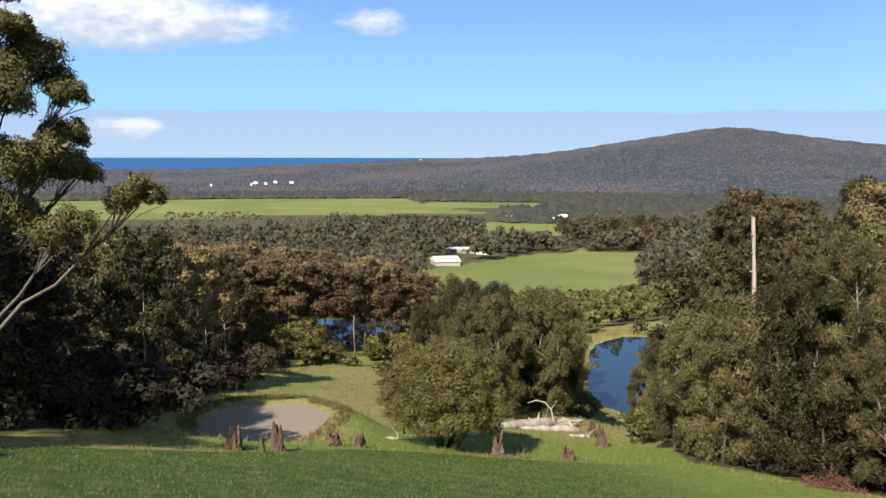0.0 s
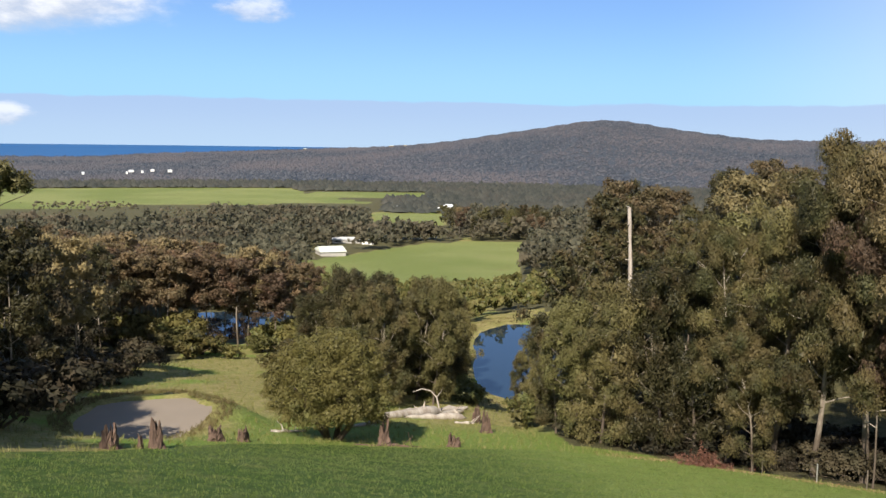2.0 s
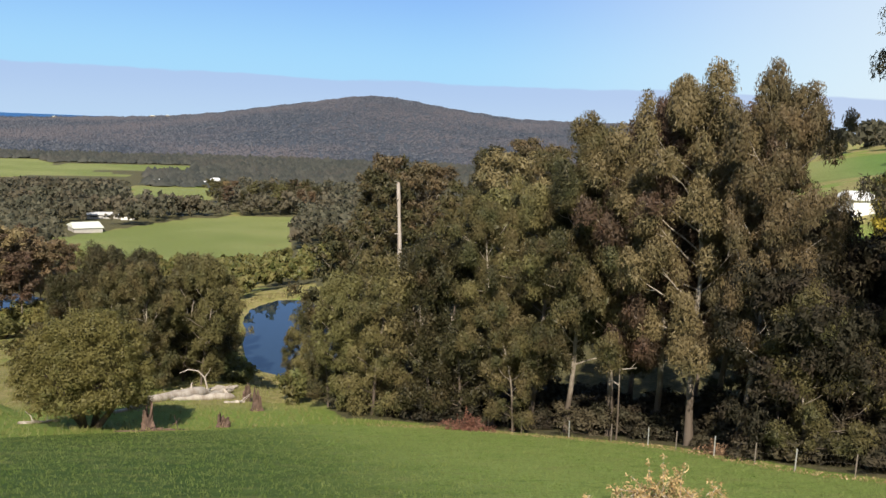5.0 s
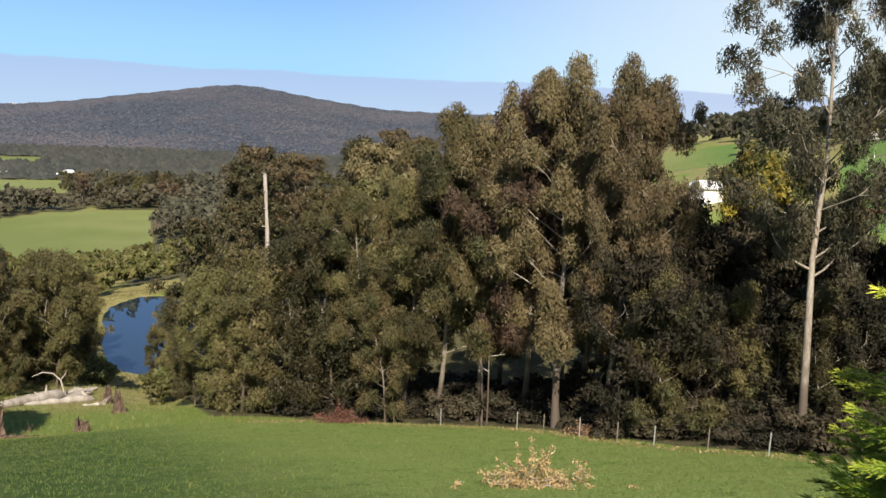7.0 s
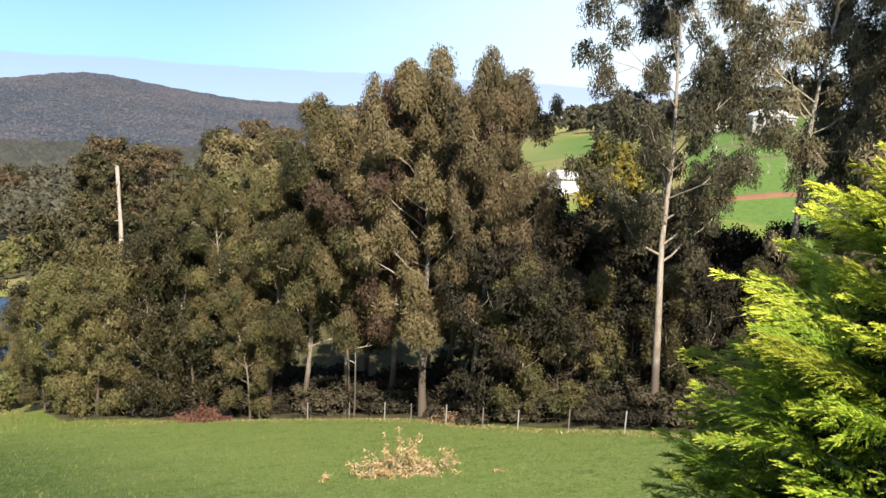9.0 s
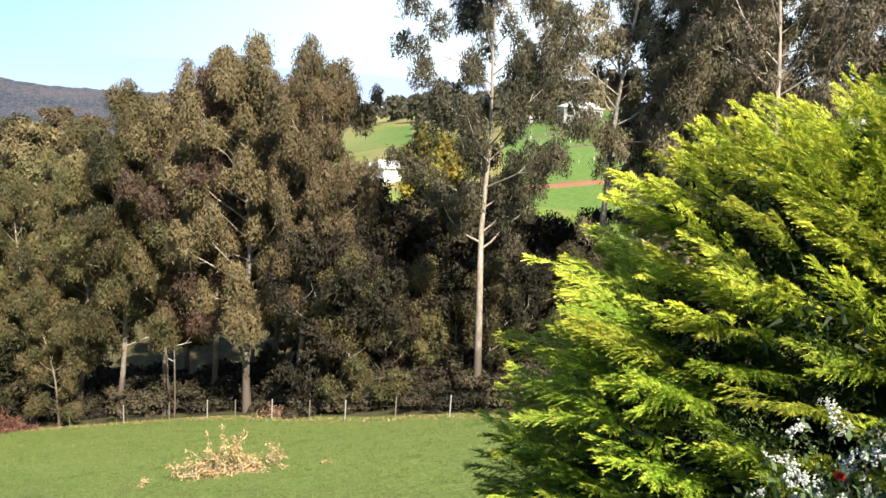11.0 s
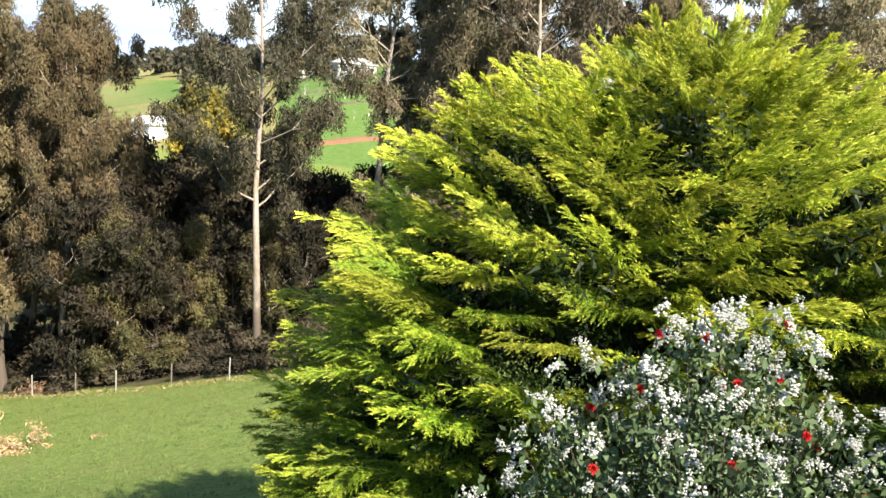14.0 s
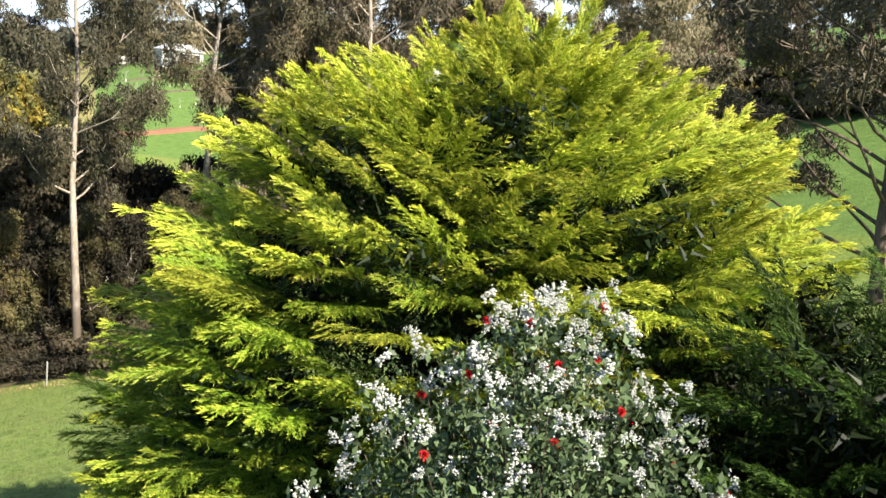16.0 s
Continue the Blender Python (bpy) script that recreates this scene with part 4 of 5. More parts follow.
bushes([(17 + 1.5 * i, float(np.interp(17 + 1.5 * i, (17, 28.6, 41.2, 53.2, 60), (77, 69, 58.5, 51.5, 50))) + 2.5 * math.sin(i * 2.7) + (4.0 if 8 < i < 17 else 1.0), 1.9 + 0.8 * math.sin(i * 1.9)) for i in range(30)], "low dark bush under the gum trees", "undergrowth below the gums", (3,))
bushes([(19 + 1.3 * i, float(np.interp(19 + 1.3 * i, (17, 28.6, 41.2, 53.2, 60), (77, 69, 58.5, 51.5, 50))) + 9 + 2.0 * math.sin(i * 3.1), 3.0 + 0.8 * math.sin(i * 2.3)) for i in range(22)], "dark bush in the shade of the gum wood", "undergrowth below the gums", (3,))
bushes([(3.0 + 0.9 * i, 100 + 12 * abs(math.sin(i * 1.9)), 3.0 + math.sin(i * 2.2)) for i in range(8)], "low bush below the gum clump", "bushes above the pond")

bushes([(89.5 + 1.25 * i, 104 + 14 * abs(math.sin(i * 1.7)), 6.0 + 1.5 * math.sin(i * 2.3)) for i in range(14)], "tall dark bush along the top of the field", "bushes on the crest", (3, 2, 3))

# ---- garden ----
def plume(rng, length, wide, twigs, sprigs):
    """A flat feathery plume along x: side twigs in a flame outline, set with fine scaly sprigs. Triangles, freshness."""
    t = np.sort(rng.random(twigs) ** 0.85) * 0.97 + 0.03
    stem = np.stack([t * length, 0.02 * np.sin(t * 5 + rng.random() * 6), length * (0.10 * t - 0.09 * t ** 2)], -1)
    roll = np.where(np.arange(twigs) % 2, 0.0, np.pi) + rng.normal(size=twigs) * 0.55
    opening = np.radians(37 - 17 * t + rng.normal(size=twigs) * 6)
    out = np.stack([0 * roll, np.cos(roll), 0.7 * np.sin(roll) - 0.22], -1)
    d = unit(np.cos(opening)[:, None] * np.array([1, 0, 0.06]) + np.sin(opening)[:, None] * out)
    size = wide * np.sin(np.pi * (0.16 + 0.72 * t)) ** 0.8 * (0.7 + 0.5 * rng.random(twigs))
    s = np.linspace(0.06, 1.0, sprigs)[None] + rng.normal(size=(twigs, sprigs)) * 0.03
    p = stem[:, None] + d[:, None] * (size[:, None] * s)[..., None]
    p[..., 2] -= 0.22 * size[:, None] * s ** 2
    across = unit(np.cross(d, [0, 0, 1.0]))[:, None]
    swing = np.where(np.arange(sprigs) % 2, 1, -1)[None, :, None] * (0.55 - 0.3 * s[..., None])
    axis = unit(d[:, None] + across * swing + rng.normal(size=p.shape) * 0.16 + np.array([0, 0, -0.05]))
    ln = ((0.032 + 0.036 * (1.1 - s)) * (0.7 + 0.6 * rng.random(s.shape)))[..., None]
    # fresh towards the tips; upward-facing twigs are lightened too, as lit tops
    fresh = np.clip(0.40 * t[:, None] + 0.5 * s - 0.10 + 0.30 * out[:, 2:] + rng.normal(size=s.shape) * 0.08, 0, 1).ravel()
    p, axis, ln = p.reshape(-1, 3), axis.reshape(-1, 3), ln.reshape(-1, 1)
    flat = unit(np.cross(axis, rng.normal(size=axis.shape) * 0.8 + np.array([0, 0, 1.0]))) * 0.0048
    return np.stack([p + flat, p + axis * ln, p - flat], 1), fresh


def bough_mesh(seed, mat, side_plumes=6, dense=1.0):
    """One cypress bough: a leading plume with smaller ones fanned along its sides."""
    rng = np.random.default_rng(seed)
    tris, fresh = plume(rng, 1.25, 0.25, int(66 * dense), 17)
    tris, fresh = [tris], [fresh]
    for i in range(side_plumes):
        f = 0.06 + 0.55 * i / side_plumes + 0.06 * rng.random()
        hand = 1 if i % 2 else -1
        length = (0.95 - 0.50 * f) * (0.8 + 0.4 * rng.random())
        v, k = plume(rng, length, 0.20, int(38 * dense), 13)
        turn = hand * radians(44 - 20 * f + rng.normal() * 8)
        m = np.array(Matrix.Rotation(turn, 3, "Z") @ Matrix.Rotation(radians(4 - 9 * rng.random()), 3, "Y") @ Matrix.Rotation(hand * -0.12, 3, "X"))
        tris.append(v @ m.T + np.array([f * 1.1, 0, 0.10 * f - 0.03]))
        fresh.append(k * 0.9)
    v, fresh = np.concatenate(tris).reshape(-1, 3), np.concatenate(fresh)
    me = mesh_of("bough", v, np.arange(len(v)).reshape(-1, 3), mat)
    tips = np.stack([fresh, fresh + 0.10, fresh], -1).ravel()
    me.attributes.new("tip", "FLOAT", "POINT").data.foreach_set("value", tips.astype(np.float32))
    return me


BOUGHS = [bough_mesh(i, CYPRESS) for i in range(7)]
GOLD_LIT_BOUGHS = [bough_mesh(10 + i, CYPRESS_GOLD_LIT) for i in range(5)]
OLD_SHADE_BOUGHS = [bough_mesh(20 + i, CYPRESS_OLD_SHADE, 5, 0.8) for i in range(3)]
SHADED_BOUGHS = [bough_mesh(40 + i, SHADED_CYPRESS, 5, 0.9) for i in range(3)]


def cypress(name, az, d, height_m, spread, count, seed, label, boughs, old, gold=(), leaders=()):
    """A trunk, limbs, outward boughs in uneven tiers, the old boughs behind them, and foliage within darkened for
    shade.
    """
    x, y = spot(az, d)
    z = float(height(x, y))
    ob = thing(name, label, "conifer", at=pose(x, y, z - 0.1))
    rng = np.random.default_rng(seed)

    def girth(g):
        return spread * float(np.interp(g, (0, 0.29, 0.56, 0.71, 0.84, 0.91, 1.0), (0.97, 1.0, 0.91, 0.78, 0.68, 0.50, 0.08)))

    paths = [bent(rng, (0, 0, 0), (0.05, 0, 1), height_m * 0.9, 0.16, 0.03, 8, 0.04)]
    centres, radii = [], []
    for i in range(40):
        g = 0.04 + 0.90 * (i + 0.5) / 40
        a, reach = i * 2.39996, girth(g) * 0.84
        end = np.array([math.cos(a) * reach, math.sin(a) * reach, height_m * g * 0.90])
        foot = np.array([0, 0, max(0.1, end[2] - 0.5 * reach - 0.2)])
        f = np.linspace(0, 1, 5)[:, None]
        paths.append(np.concatenate([foot + (end - foot) * f, 0.045 * (1 - f) + 0.008], 1))
        for q in (0.25, 0.45, 0.65, 0.85):
            centres.append(foot + (end - foot) * q)
            radii.append(0.34 + 0.16 * reach)
    for k, path in enumerate(paths):
        v, q = tubes([path], 6)
        under("branch" if k else "trunk", mesh_of("branch", v, q, CYPRESS_BARK, True), ob)
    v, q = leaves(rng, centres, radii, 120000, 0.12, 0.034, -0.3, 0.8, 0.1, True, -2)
    under("inner_foliage", mesh_of("inner_foliage", v, q, CYPRESS_IN_SHADE), ob)
    from_eye = math.atan2(y, x)

    def hang(me, a, out, reach, level, lean, twist, size):
        tip = Vector((math.cos(a) * reach, math.sin(a) * reach, level))
        way = Matrix.Rotation(out, 4, "Z") @ Matrix.Rotation(radians(-lean), 4, "Y") @ Matrix.Rotation(twist, 4, "X")
        under("bough", me, ob).matrix_basis = Matrix.Translation(tip - (way @ Vector((1.15 * size, 0, 0.0)))) @ way @ Matrix.Diagonal((size, size, size * 1.1, 1))

    for i in range(count):
        g = 0.02 + 0.96 * ((i + 0.5) / count) ** 1.25
        a = i * 2.39996 + rng.normal() * 0.12
        # boughs facing away from the viewer are thinned out to suit the view
        if math.cos(a - from_eye) > 0.35 and g < 0.85 and rng.random() < 0.8:
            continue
        tier = rng.random()
        # the side towards the viewer is drawn in to clear the shrub
        reach = girth(g) * (0.84 + 0.21 * tier) * (1 - 0.20 * max(0, -math.cos(a - from_eye)) ** 2)
        level = height_m * g * 0.93 + rng.normal() * 0.10
        lean = 7 + 42 * g ** 2.8 + rng.normal() * 8
        size = (0.90 + 0.45 * rng.random() ** 1.5) * (1.10 - 0.20 * g)
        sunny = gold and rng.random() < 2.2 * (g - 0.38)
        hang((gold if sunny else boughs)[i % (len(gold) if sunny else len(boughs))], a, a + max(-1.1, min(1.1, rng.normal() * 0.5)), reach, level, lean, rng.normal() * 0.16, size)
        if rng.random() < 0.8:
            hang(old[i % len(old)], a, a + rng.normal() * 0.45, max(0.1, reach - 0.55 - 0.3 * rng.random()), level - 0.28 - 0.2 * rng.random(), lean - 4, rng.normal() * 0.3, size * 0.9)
    for a, off, top in leaders:
        for k in range(5):
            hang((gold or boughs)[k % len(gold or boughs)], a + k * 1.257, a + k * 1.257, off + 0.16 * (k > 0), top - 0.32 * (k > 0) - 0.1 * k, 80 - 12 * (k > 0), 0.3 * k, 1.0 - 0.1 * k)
    return ob


cypress("golden_cypress", 82.2, 11.2, 8.6, 5.1, 640, 1, "golden cypress with feathery bright yellow-green boughs", BOUGHS, OLD_SHADE_BOUGHS, GOLD_LIT_BOUGHS, ((-1.4, 0.70, 8.65), (1.7, 0.35, 8.25)))
cypress("shaded_cypress", 109.0, 9.2, 5.0, 4.3, 150, 2, "green cypress bush beside the golden one, darkened for house shade", SHADED_BOUGHS, SHADED_BOUGHS)


def shrub(az, d, top, spread, seed):
    x, y = spot(az, d)
    z = float(height(x, y))
    tall_m = EYE + top - z
    ob = thing("flowering_shrub", "grey-green shrub covered in white buds with red flowers", "shrub", at=pose(x, y, z - 0.05))
    rng = np.random.default_rng(seed)
    paths, tips = [], []
    for i in range(120):
        a, g = i * 2.39996, (i + 0.5) / 120
        tip_r = spread * math.sqrt(g) * (0.78 + 0.34 * rng.random())
        tip = np.array([math.cos(a) * tip_r, math.sin(a) * tip_r, tall_m * (0.40 + 0.35 * math.sqrt(max(0, 1 - g * 0.96)) + 0.25 * (1 - 0.7 * math.sqrt(g))) - 0.1 + rng.normal() * 0.2 + 0.16 * math.sin(a) * tip_r])
        low = tip * [0.45, 0.45, 0.62]
        path = np.linspace(0, 1, 6)[:, None]
        line = (1 - path) ** 2 * np.array([0, 0, 0.0]) + 2 * path * (1 - path) * low + path ** 2 * tip
        paths.append(np.concatenate([line, 0.010 * (1 - path) + 0.002], 1))
        tips.append(tip)
    v, q = tubes(paths, 5)
    tagged(under("stem", mesh_of("stem", v, q, BARK_DARK, True), ob), kind="stuff")
    tips = np.array(tips)
    more = np.concatenate([tips, tips * [0.88, 0.88, 0.90], tips * [0.7, 0.7, 0.8], tips * [0.95, 0.95, 0.7]])
    v, q = leaves(rng, more, np.concatenate([np.full(120, 0.24), np.full(120, 0.30), np.full(120, 0.34), np.full(120, 0.3)]), 26000, 0.075, 0.036, -0.5, 1.0, 0.15, under_side=-2)
    under("foliage", mesh_of("foliage", v, q, SHRUB_LEAF), ob)
    base = np.array([(1, 0, 0), (0, 1, 0), (-1, 0, 0), (0, -1, 0), (0, 0, 1), (0, 0, -1)], float)
    tri = np.array([(0, 1, 4), (1, 2, 4), (2, 3, 4), (3, 0, 4), (1, 0, 5), (2, 1, 5), (3, 2, 5), (0, 3, 5)])
    bud_meshes = []
    for k in range(5):
        heads = rng.normal(size=(7, 3)) * np.array([0.034, 0.034, 0.024])
        c = heads[rng.integers(0, 7, 64)] + rng.normal(size=(64, 3)) * np.array([0.010, 0.010, 0.013])
        c[:, 2] += 0.02
        r = 0.0060 + 0.0045 * rng.random(64)
        v = (base[None] * r[:, None, None] + c[:, None]).reshape(-1, 3)
        f = (tri[None] + (np.arange(64) * len(base))[:, None, None]).reshape(-1, 3)
        bud_meshes.append(mesh_of("bud_spray", v, f, BUD))
    for k in range(250):
        t = tips[k % 120]
        place = t * (0.98 + 0.06 * rng.random()) + np.array([0, 0, 0.09]) + rng.normal(size=3) * [0.12, 0.12, 0.09]
        size = 0.85 + 0.75 * rng.random() ** 1.5
        tagged(under("bud_spray", bud_meshes[k % 5], ob), kind="stuff").matrix_basis = pose(*place, 0, 0, rng.random() * 360) @ Matrix.Diagonal((size, size, size, 1))
    small = []
    for k in range(260):
        c = rng.normal(size=(9, 3)) * 0.011 + tips[k % 120] * (0.90 + 0.1 * rng.random()) + rng.normal(size=3) * [0.15, 0.15, 0.12]
        small.append((base[None] * (0.004 + 0.004 * rng.random((9, 1, 1))) + c[:, None]).reshape(-1, 3))
    v = np.concatenate(small)
    f = (tri[None] + (np.arange(len(v) // 6) * 6)[:, None, None]).reshape(-1, 3)
    tagged(under("small_bud", mesh_of("small_bud", v, f, BUD), ob), kind="stuff")
    d = unit(rng.normal(size=(240, 3)) + [0, 0, 0.8])
    ln = (0.03 + 0.02 * rng.random(240))[:, None]
    s = unit(np.cross(d, rng.normal(size=d.shape))) * 0.0035
    v = np.stack([d * 0.004, d * ln * 0.6 + s, d * ln, d * ln * 0.6 - s], 1).reshape(-1, 3)
    bloom = mesh_of("red_flower", v, np.arange(960).reshape(-1, 4), BLOOM)
    for k in range(26):
        t = tips[(k * 17 + 5) % 120]
        place = t + np.array([0, 0, 0.05]) + rng.normal(size=3) * 0.06
        under("red_flower", bloom, ob, "red brush-like flower").matrix_basis = pose(*place, rng.random() * 40, 0, 0)
    return ob


shrub(86.3, 6.9, -1.62, 1.86, 4)


# ---- paddock: stumps, logs, brushwood, fence ----
def stump(name, label, az, d, tall_m, wide, seed, spike=0.6):
    """A broken hollow stump with a ragged splintered rim and spreading roots."""
    rng = np.random.default_rng(seed)
    sides, levels = 18, 7
    t = np.linspace(0, 2 * np.pi, sides, endpoint=False)
    rim = tall_m * (1 - spike * rng.random(sides))
    rim[rng.integers(0, sides)] = tall_m
    verts = []
    for inner in (0, 1):
        for k in range(levels):
            f = k / (levels - 1)
            r = wide * (0.5 * (1 - 0.22 * f) + 0.40 * (1 - f) ** 4) * (1 + 0.2 * np.sin(3 * t + seed) + 0.12 * rng.normal(size=sides))
            r = r * (0.72 if inner else 1)
            verts.append(np.stack([np.cos(t) * r, np.sin(t) * r, rim * f - 0.2 * (1 - f)], -1))
    v = np.concatenate(verts)
    f = []
    for k in range(levels - 1):
        for i in range(sides):
            j = (i + 1) % sides
            f.append((k * sides + i, k * sides + j, (k + 1) * sides + j, (k + 1) * sides + i))
            o = levels * sides
            f.append((o + k * sides + j, o + k * sides + i, o + (k + 1) * sides + i, o + (k + 1) * sides + j))
    top, o = (levels - 1) * sides, (2 * levels - 1) * sides
    f += [(top + i, top + (i + 1) % sides, o + (i + 1) % sides, o + i) for i in range(sides)]
    ob = new(name, mesh_of(name, v, f, BURNT_WOOD))
    ob.matrix_world = stand(az, d, seed * 50)
    return tagged(ob, label, "tree stump", "old stumps below the paddock")


for az, d, h, w, s in ((-13.8, 49.9, 1.35, 0.95, 1), (-11.0, 51.0, 1.7, 0.75, 2), (-7.4, 56.5, 1.0, 0.95, 3), (-5.6, 57.0, 1.05, 0.75, 4), (3.8, 62.0, 1.9, 0.85, 5), (8.5, 64.0, 1.0, 1.0, 6), (10.65, 76.0, 2.0, 0.9, 7), (-12.0, 50.5, 0.9, 0.3, 8), (10.0, 84.0, 1.7, 0.8, 9)):
    stump("tree_stump", "ragged red-brown burnt tree stump in grass", az, d, h * 1.2, w * 1.0, s)


def log(name, label, az0, d0, az1, d1, r0, r1, seed, mat=DEAD_WOOD, lift=0.6):
    rng = np.random.default_rng(seed)
    (x0, y0), (x1, y1) = spot(az0, d0), spot(az1, d1)
    f = np.linspace(0, 1, 9)
    x, y = x0 + (x1 - x0) * f + rng.normal(size=9) * 0.12, y0 + (y1 - y0) * f + rng.normal(size=9) * 0.12
    r = (r0 + (r1 - r0) * f) * (0.8 + 0.18 * rng.normal(size=9))
    path = np.stack([x, y, height(x, y) + r * lift, r], -1)
    path[0, 3] *= 0.55
    path[-1, 3] *= 0.5
    paths = [path]
    for k in range(3):
        i = rng.integers(3, 8)
        paths.append(bent(rng, path[i, :3], (rng.normal(), rng.normal(), 0.5), 1.2, path[i, 3] * 0.35, 0.02, 4, 0.2))
    v, q = tubes(paths, 10)
    return tagged(new(name, mesh_of(name, v, q, mat, True)), label, "fallen log", "fallen logs below the paddock")


log("fallen_log", "large pale weathered fallen log", 3.4, 80, 9.0, 90, 0.50, 0.75, 1)
log("fallen_log", "pale weathered log lying beside another", 4.5, 84, 8.4, 91, 0.42, 0.4, 2)
log("fallen_log", "bleached log with broken limbs", 5.2, 82, 9.3, 86, 0.42, 0.5, 7)
log("fallen_log", "bleached thin log on the log heap", 3.0, 83, 7.0, 85, 0.18, 0.24, 8)
log("fallen_log", "pale crooked log on the log heap", 6.0, 88, 9.4, 93, 0.26, 0.36, 9)
log("fallen_log", "short pale log on the grass", 8.6, 82, 9.8, 83, 0.16, 0.2, 10)
log("fallen_log", "grey split log in long grass", -3.8, 66, -1.4, 69, 0.16, 0.12, 3)
log("fallen_log", "thin grey log behind the blackwood", 1.8, 74, 4.0, 79, 0.25, 0.2, 4)
arch = [(0, 0, -0.2, 0.10), (0.1, 0, 0.9, 0.09), (-0.15, 0.1, 1.9, 0.08), (-0.8, 0.1, 2.6, 0.07), (-1.7, 0.2, 2.75, 0.05), (-2.6, 0.2, 2.4, 0.025)]
v, q = tubes([arch, [(-0.15, 0.1, 1.9, 0.05), (0.3, 0.2, 2.5, 0.03), (0.5, 0.3, 3.0, 0.012)]], 8)
arching = tagged(new("dead_branch", mesh_of("dead_branch", v, q, DEAD_WOOD, True)), "pale dead branch arching over the log heap", "dead branch", "fallen logs below the paddock")
arching.matrix_world = stand(7.4, 88, -7.4)
log("fallen_branch", "thin dark fallen branch by a stump", 1.8, 60.5, 6.3, 62.5, 0.10, 0.05, 5, BURNT_WOOD)
log("fallen_branch", "thick dark log by a stump", 3.9, 61.4, 4.9, 62.0, 0.22, 0.14, 6, BURNT_WOOD)


def brush(name, label, az, d, wide, tall_m, seed, twig_mat, leaf_mat, count):
    rng = np.random.default_rng(seed)
    ob = thing(name, label, "brush pile", at=stand(az, d, -az, sink=0.05))
    paths, upright = [], []
    for i in range(70):
        a = rng.random() * 2 * math.pi
        start = (rng.normal() * wide * 0.24, rng.normal() * wide * 0.11, 0.04 + 0.25 * rng.random())
        paths.append(bent(rng, start, (math.cos(a) * 1.3, math.sin(a), 0.25 * rng.random()), wide * (0.12 + 0.2 * rng.random()), 0.014, 0.004, 4, 0.2))
    for i in range(9):
        upright.append(bent(rng, (rng.normal() * wide * 0.11, rng.normal() * 0.2, 0.1), (rng.normal() * 0.35, rng.normal() * 0.3, 1), tall_m * (0.55 + 0.45 * rng.random()), 0.013, 0.004, 5, 0.12))
    v, q = tubes(paths + upright, 5)
    tagged(under("brushwood", mesh_of("brushwood", v, q, twig_mat), ob), kind="stuff")
    c = np.concatenate([p[1:, :3] for p in paths])
    v, q = leaves(rng, c, np.full(len(c), wide * 0.045), count, 0.15, 0.055, 0.2, 0.7, 0.1, under_side=-2)
    c = np.concatenate([p[2:, :3] for p in upright])
    v2, q2 = leaves(rng, c, np.full(len(c), 0.16), count // 5, 0.15, 0.05, 0.6, 1.0, 0.1, under_side=-2)
    tagged(under("dry_foliage", mesh_of("dry_foliage", np.concatenate([v, v2]), np.concatenate([q, q2 + len(v)]), leaf_mat), ob), kind="stuff")


brush("brush_pile", "cut branches with dry tan leaves heaped on grass", 38.9, 34.2, 4.9, 2.1, 1, DEAD_WOOD, DRY_LEAF, 3600)
brush("brush_pile", "brown heap of dead branches under the trees", 25.2, 66.2, 5.0, 1.9, 2, BURNT_WOOD, BROWN_BRUSH, 3600)
brush("brush_pile", "small brown heap of dead twigs at the fence", 41.3, 55.6, 2.2, 1.2, 3, BURNT_WOOD, BROWN_BRUSH, 700)


def fence():
    ob = thing("wire_fence", "wire fence with thin weathered and steel posts", "fence")
    tops = []
    for i, (az, d) in enumerate(((53.2, 47.2), (49.5, 48.8), (46.1, 49.6), (43.7, 51.8), (41.2, 54.6), (38.8, 56.8), (37.0, 58.9), (34.6, 60.4), (31.8, 62.4), (28.6, 65.0))):
        x, y = spot(az, d)
        z = float(height(x, y))
        bm = bmesh.new()
        box(bm, (-0.035, -0.035, -0.3), (0.035, 0.035, 1.3), 0.008)
        post = part("post", bm, STEEL if i % 2 == 0 else RUST_POST, ob, "pale steel post" if i % 2 == 0 else "dark weathered post")
        post.matrix_basis = pose(x, y, z, 0, -2.0, az)
        tops.append(np.array([x, y, z]))
    for h in (0.35, 0.75, 1.15):
        v, q = tubes([[(*(p + [0, 0, h]), 0.003) for p in tops]], 4)
        under("wire", mesh_of("wire", v, q, RUST_POST), ob)


fence()


def dead_tree():
    rng = np.random.default_rng(6)
    ob = thing("dead_tree", "tall bare bleached dead tree trunk", "dead tree", at=stand(19.85, 101))
    x, y = spot(19.85, 101)
    top = EYE - 101 * math.tan(radians(4.31)) - float(height(x, y))
    path = bent(rng, (0, 0, -0.3), (0, 0, 1), top + 0.3, 0.32, 0.19, 12, 0.02)
    path[:, 3] *= 1 + 0.12 * rng.normal(size=13)
    paths = [path] + [bent(rng, path[i, :3], (rng.normal(), rng.normal(), 0.6), 0.6, 0.1, 0.04, 3, 0.2) for i in (8, 9, 10, 11, 12)]
    v, q = tubes(paths, 10)
    under("trunk", mesh_of("trunk", v, q, DEAD_WOOD), ob)


dead_tree()


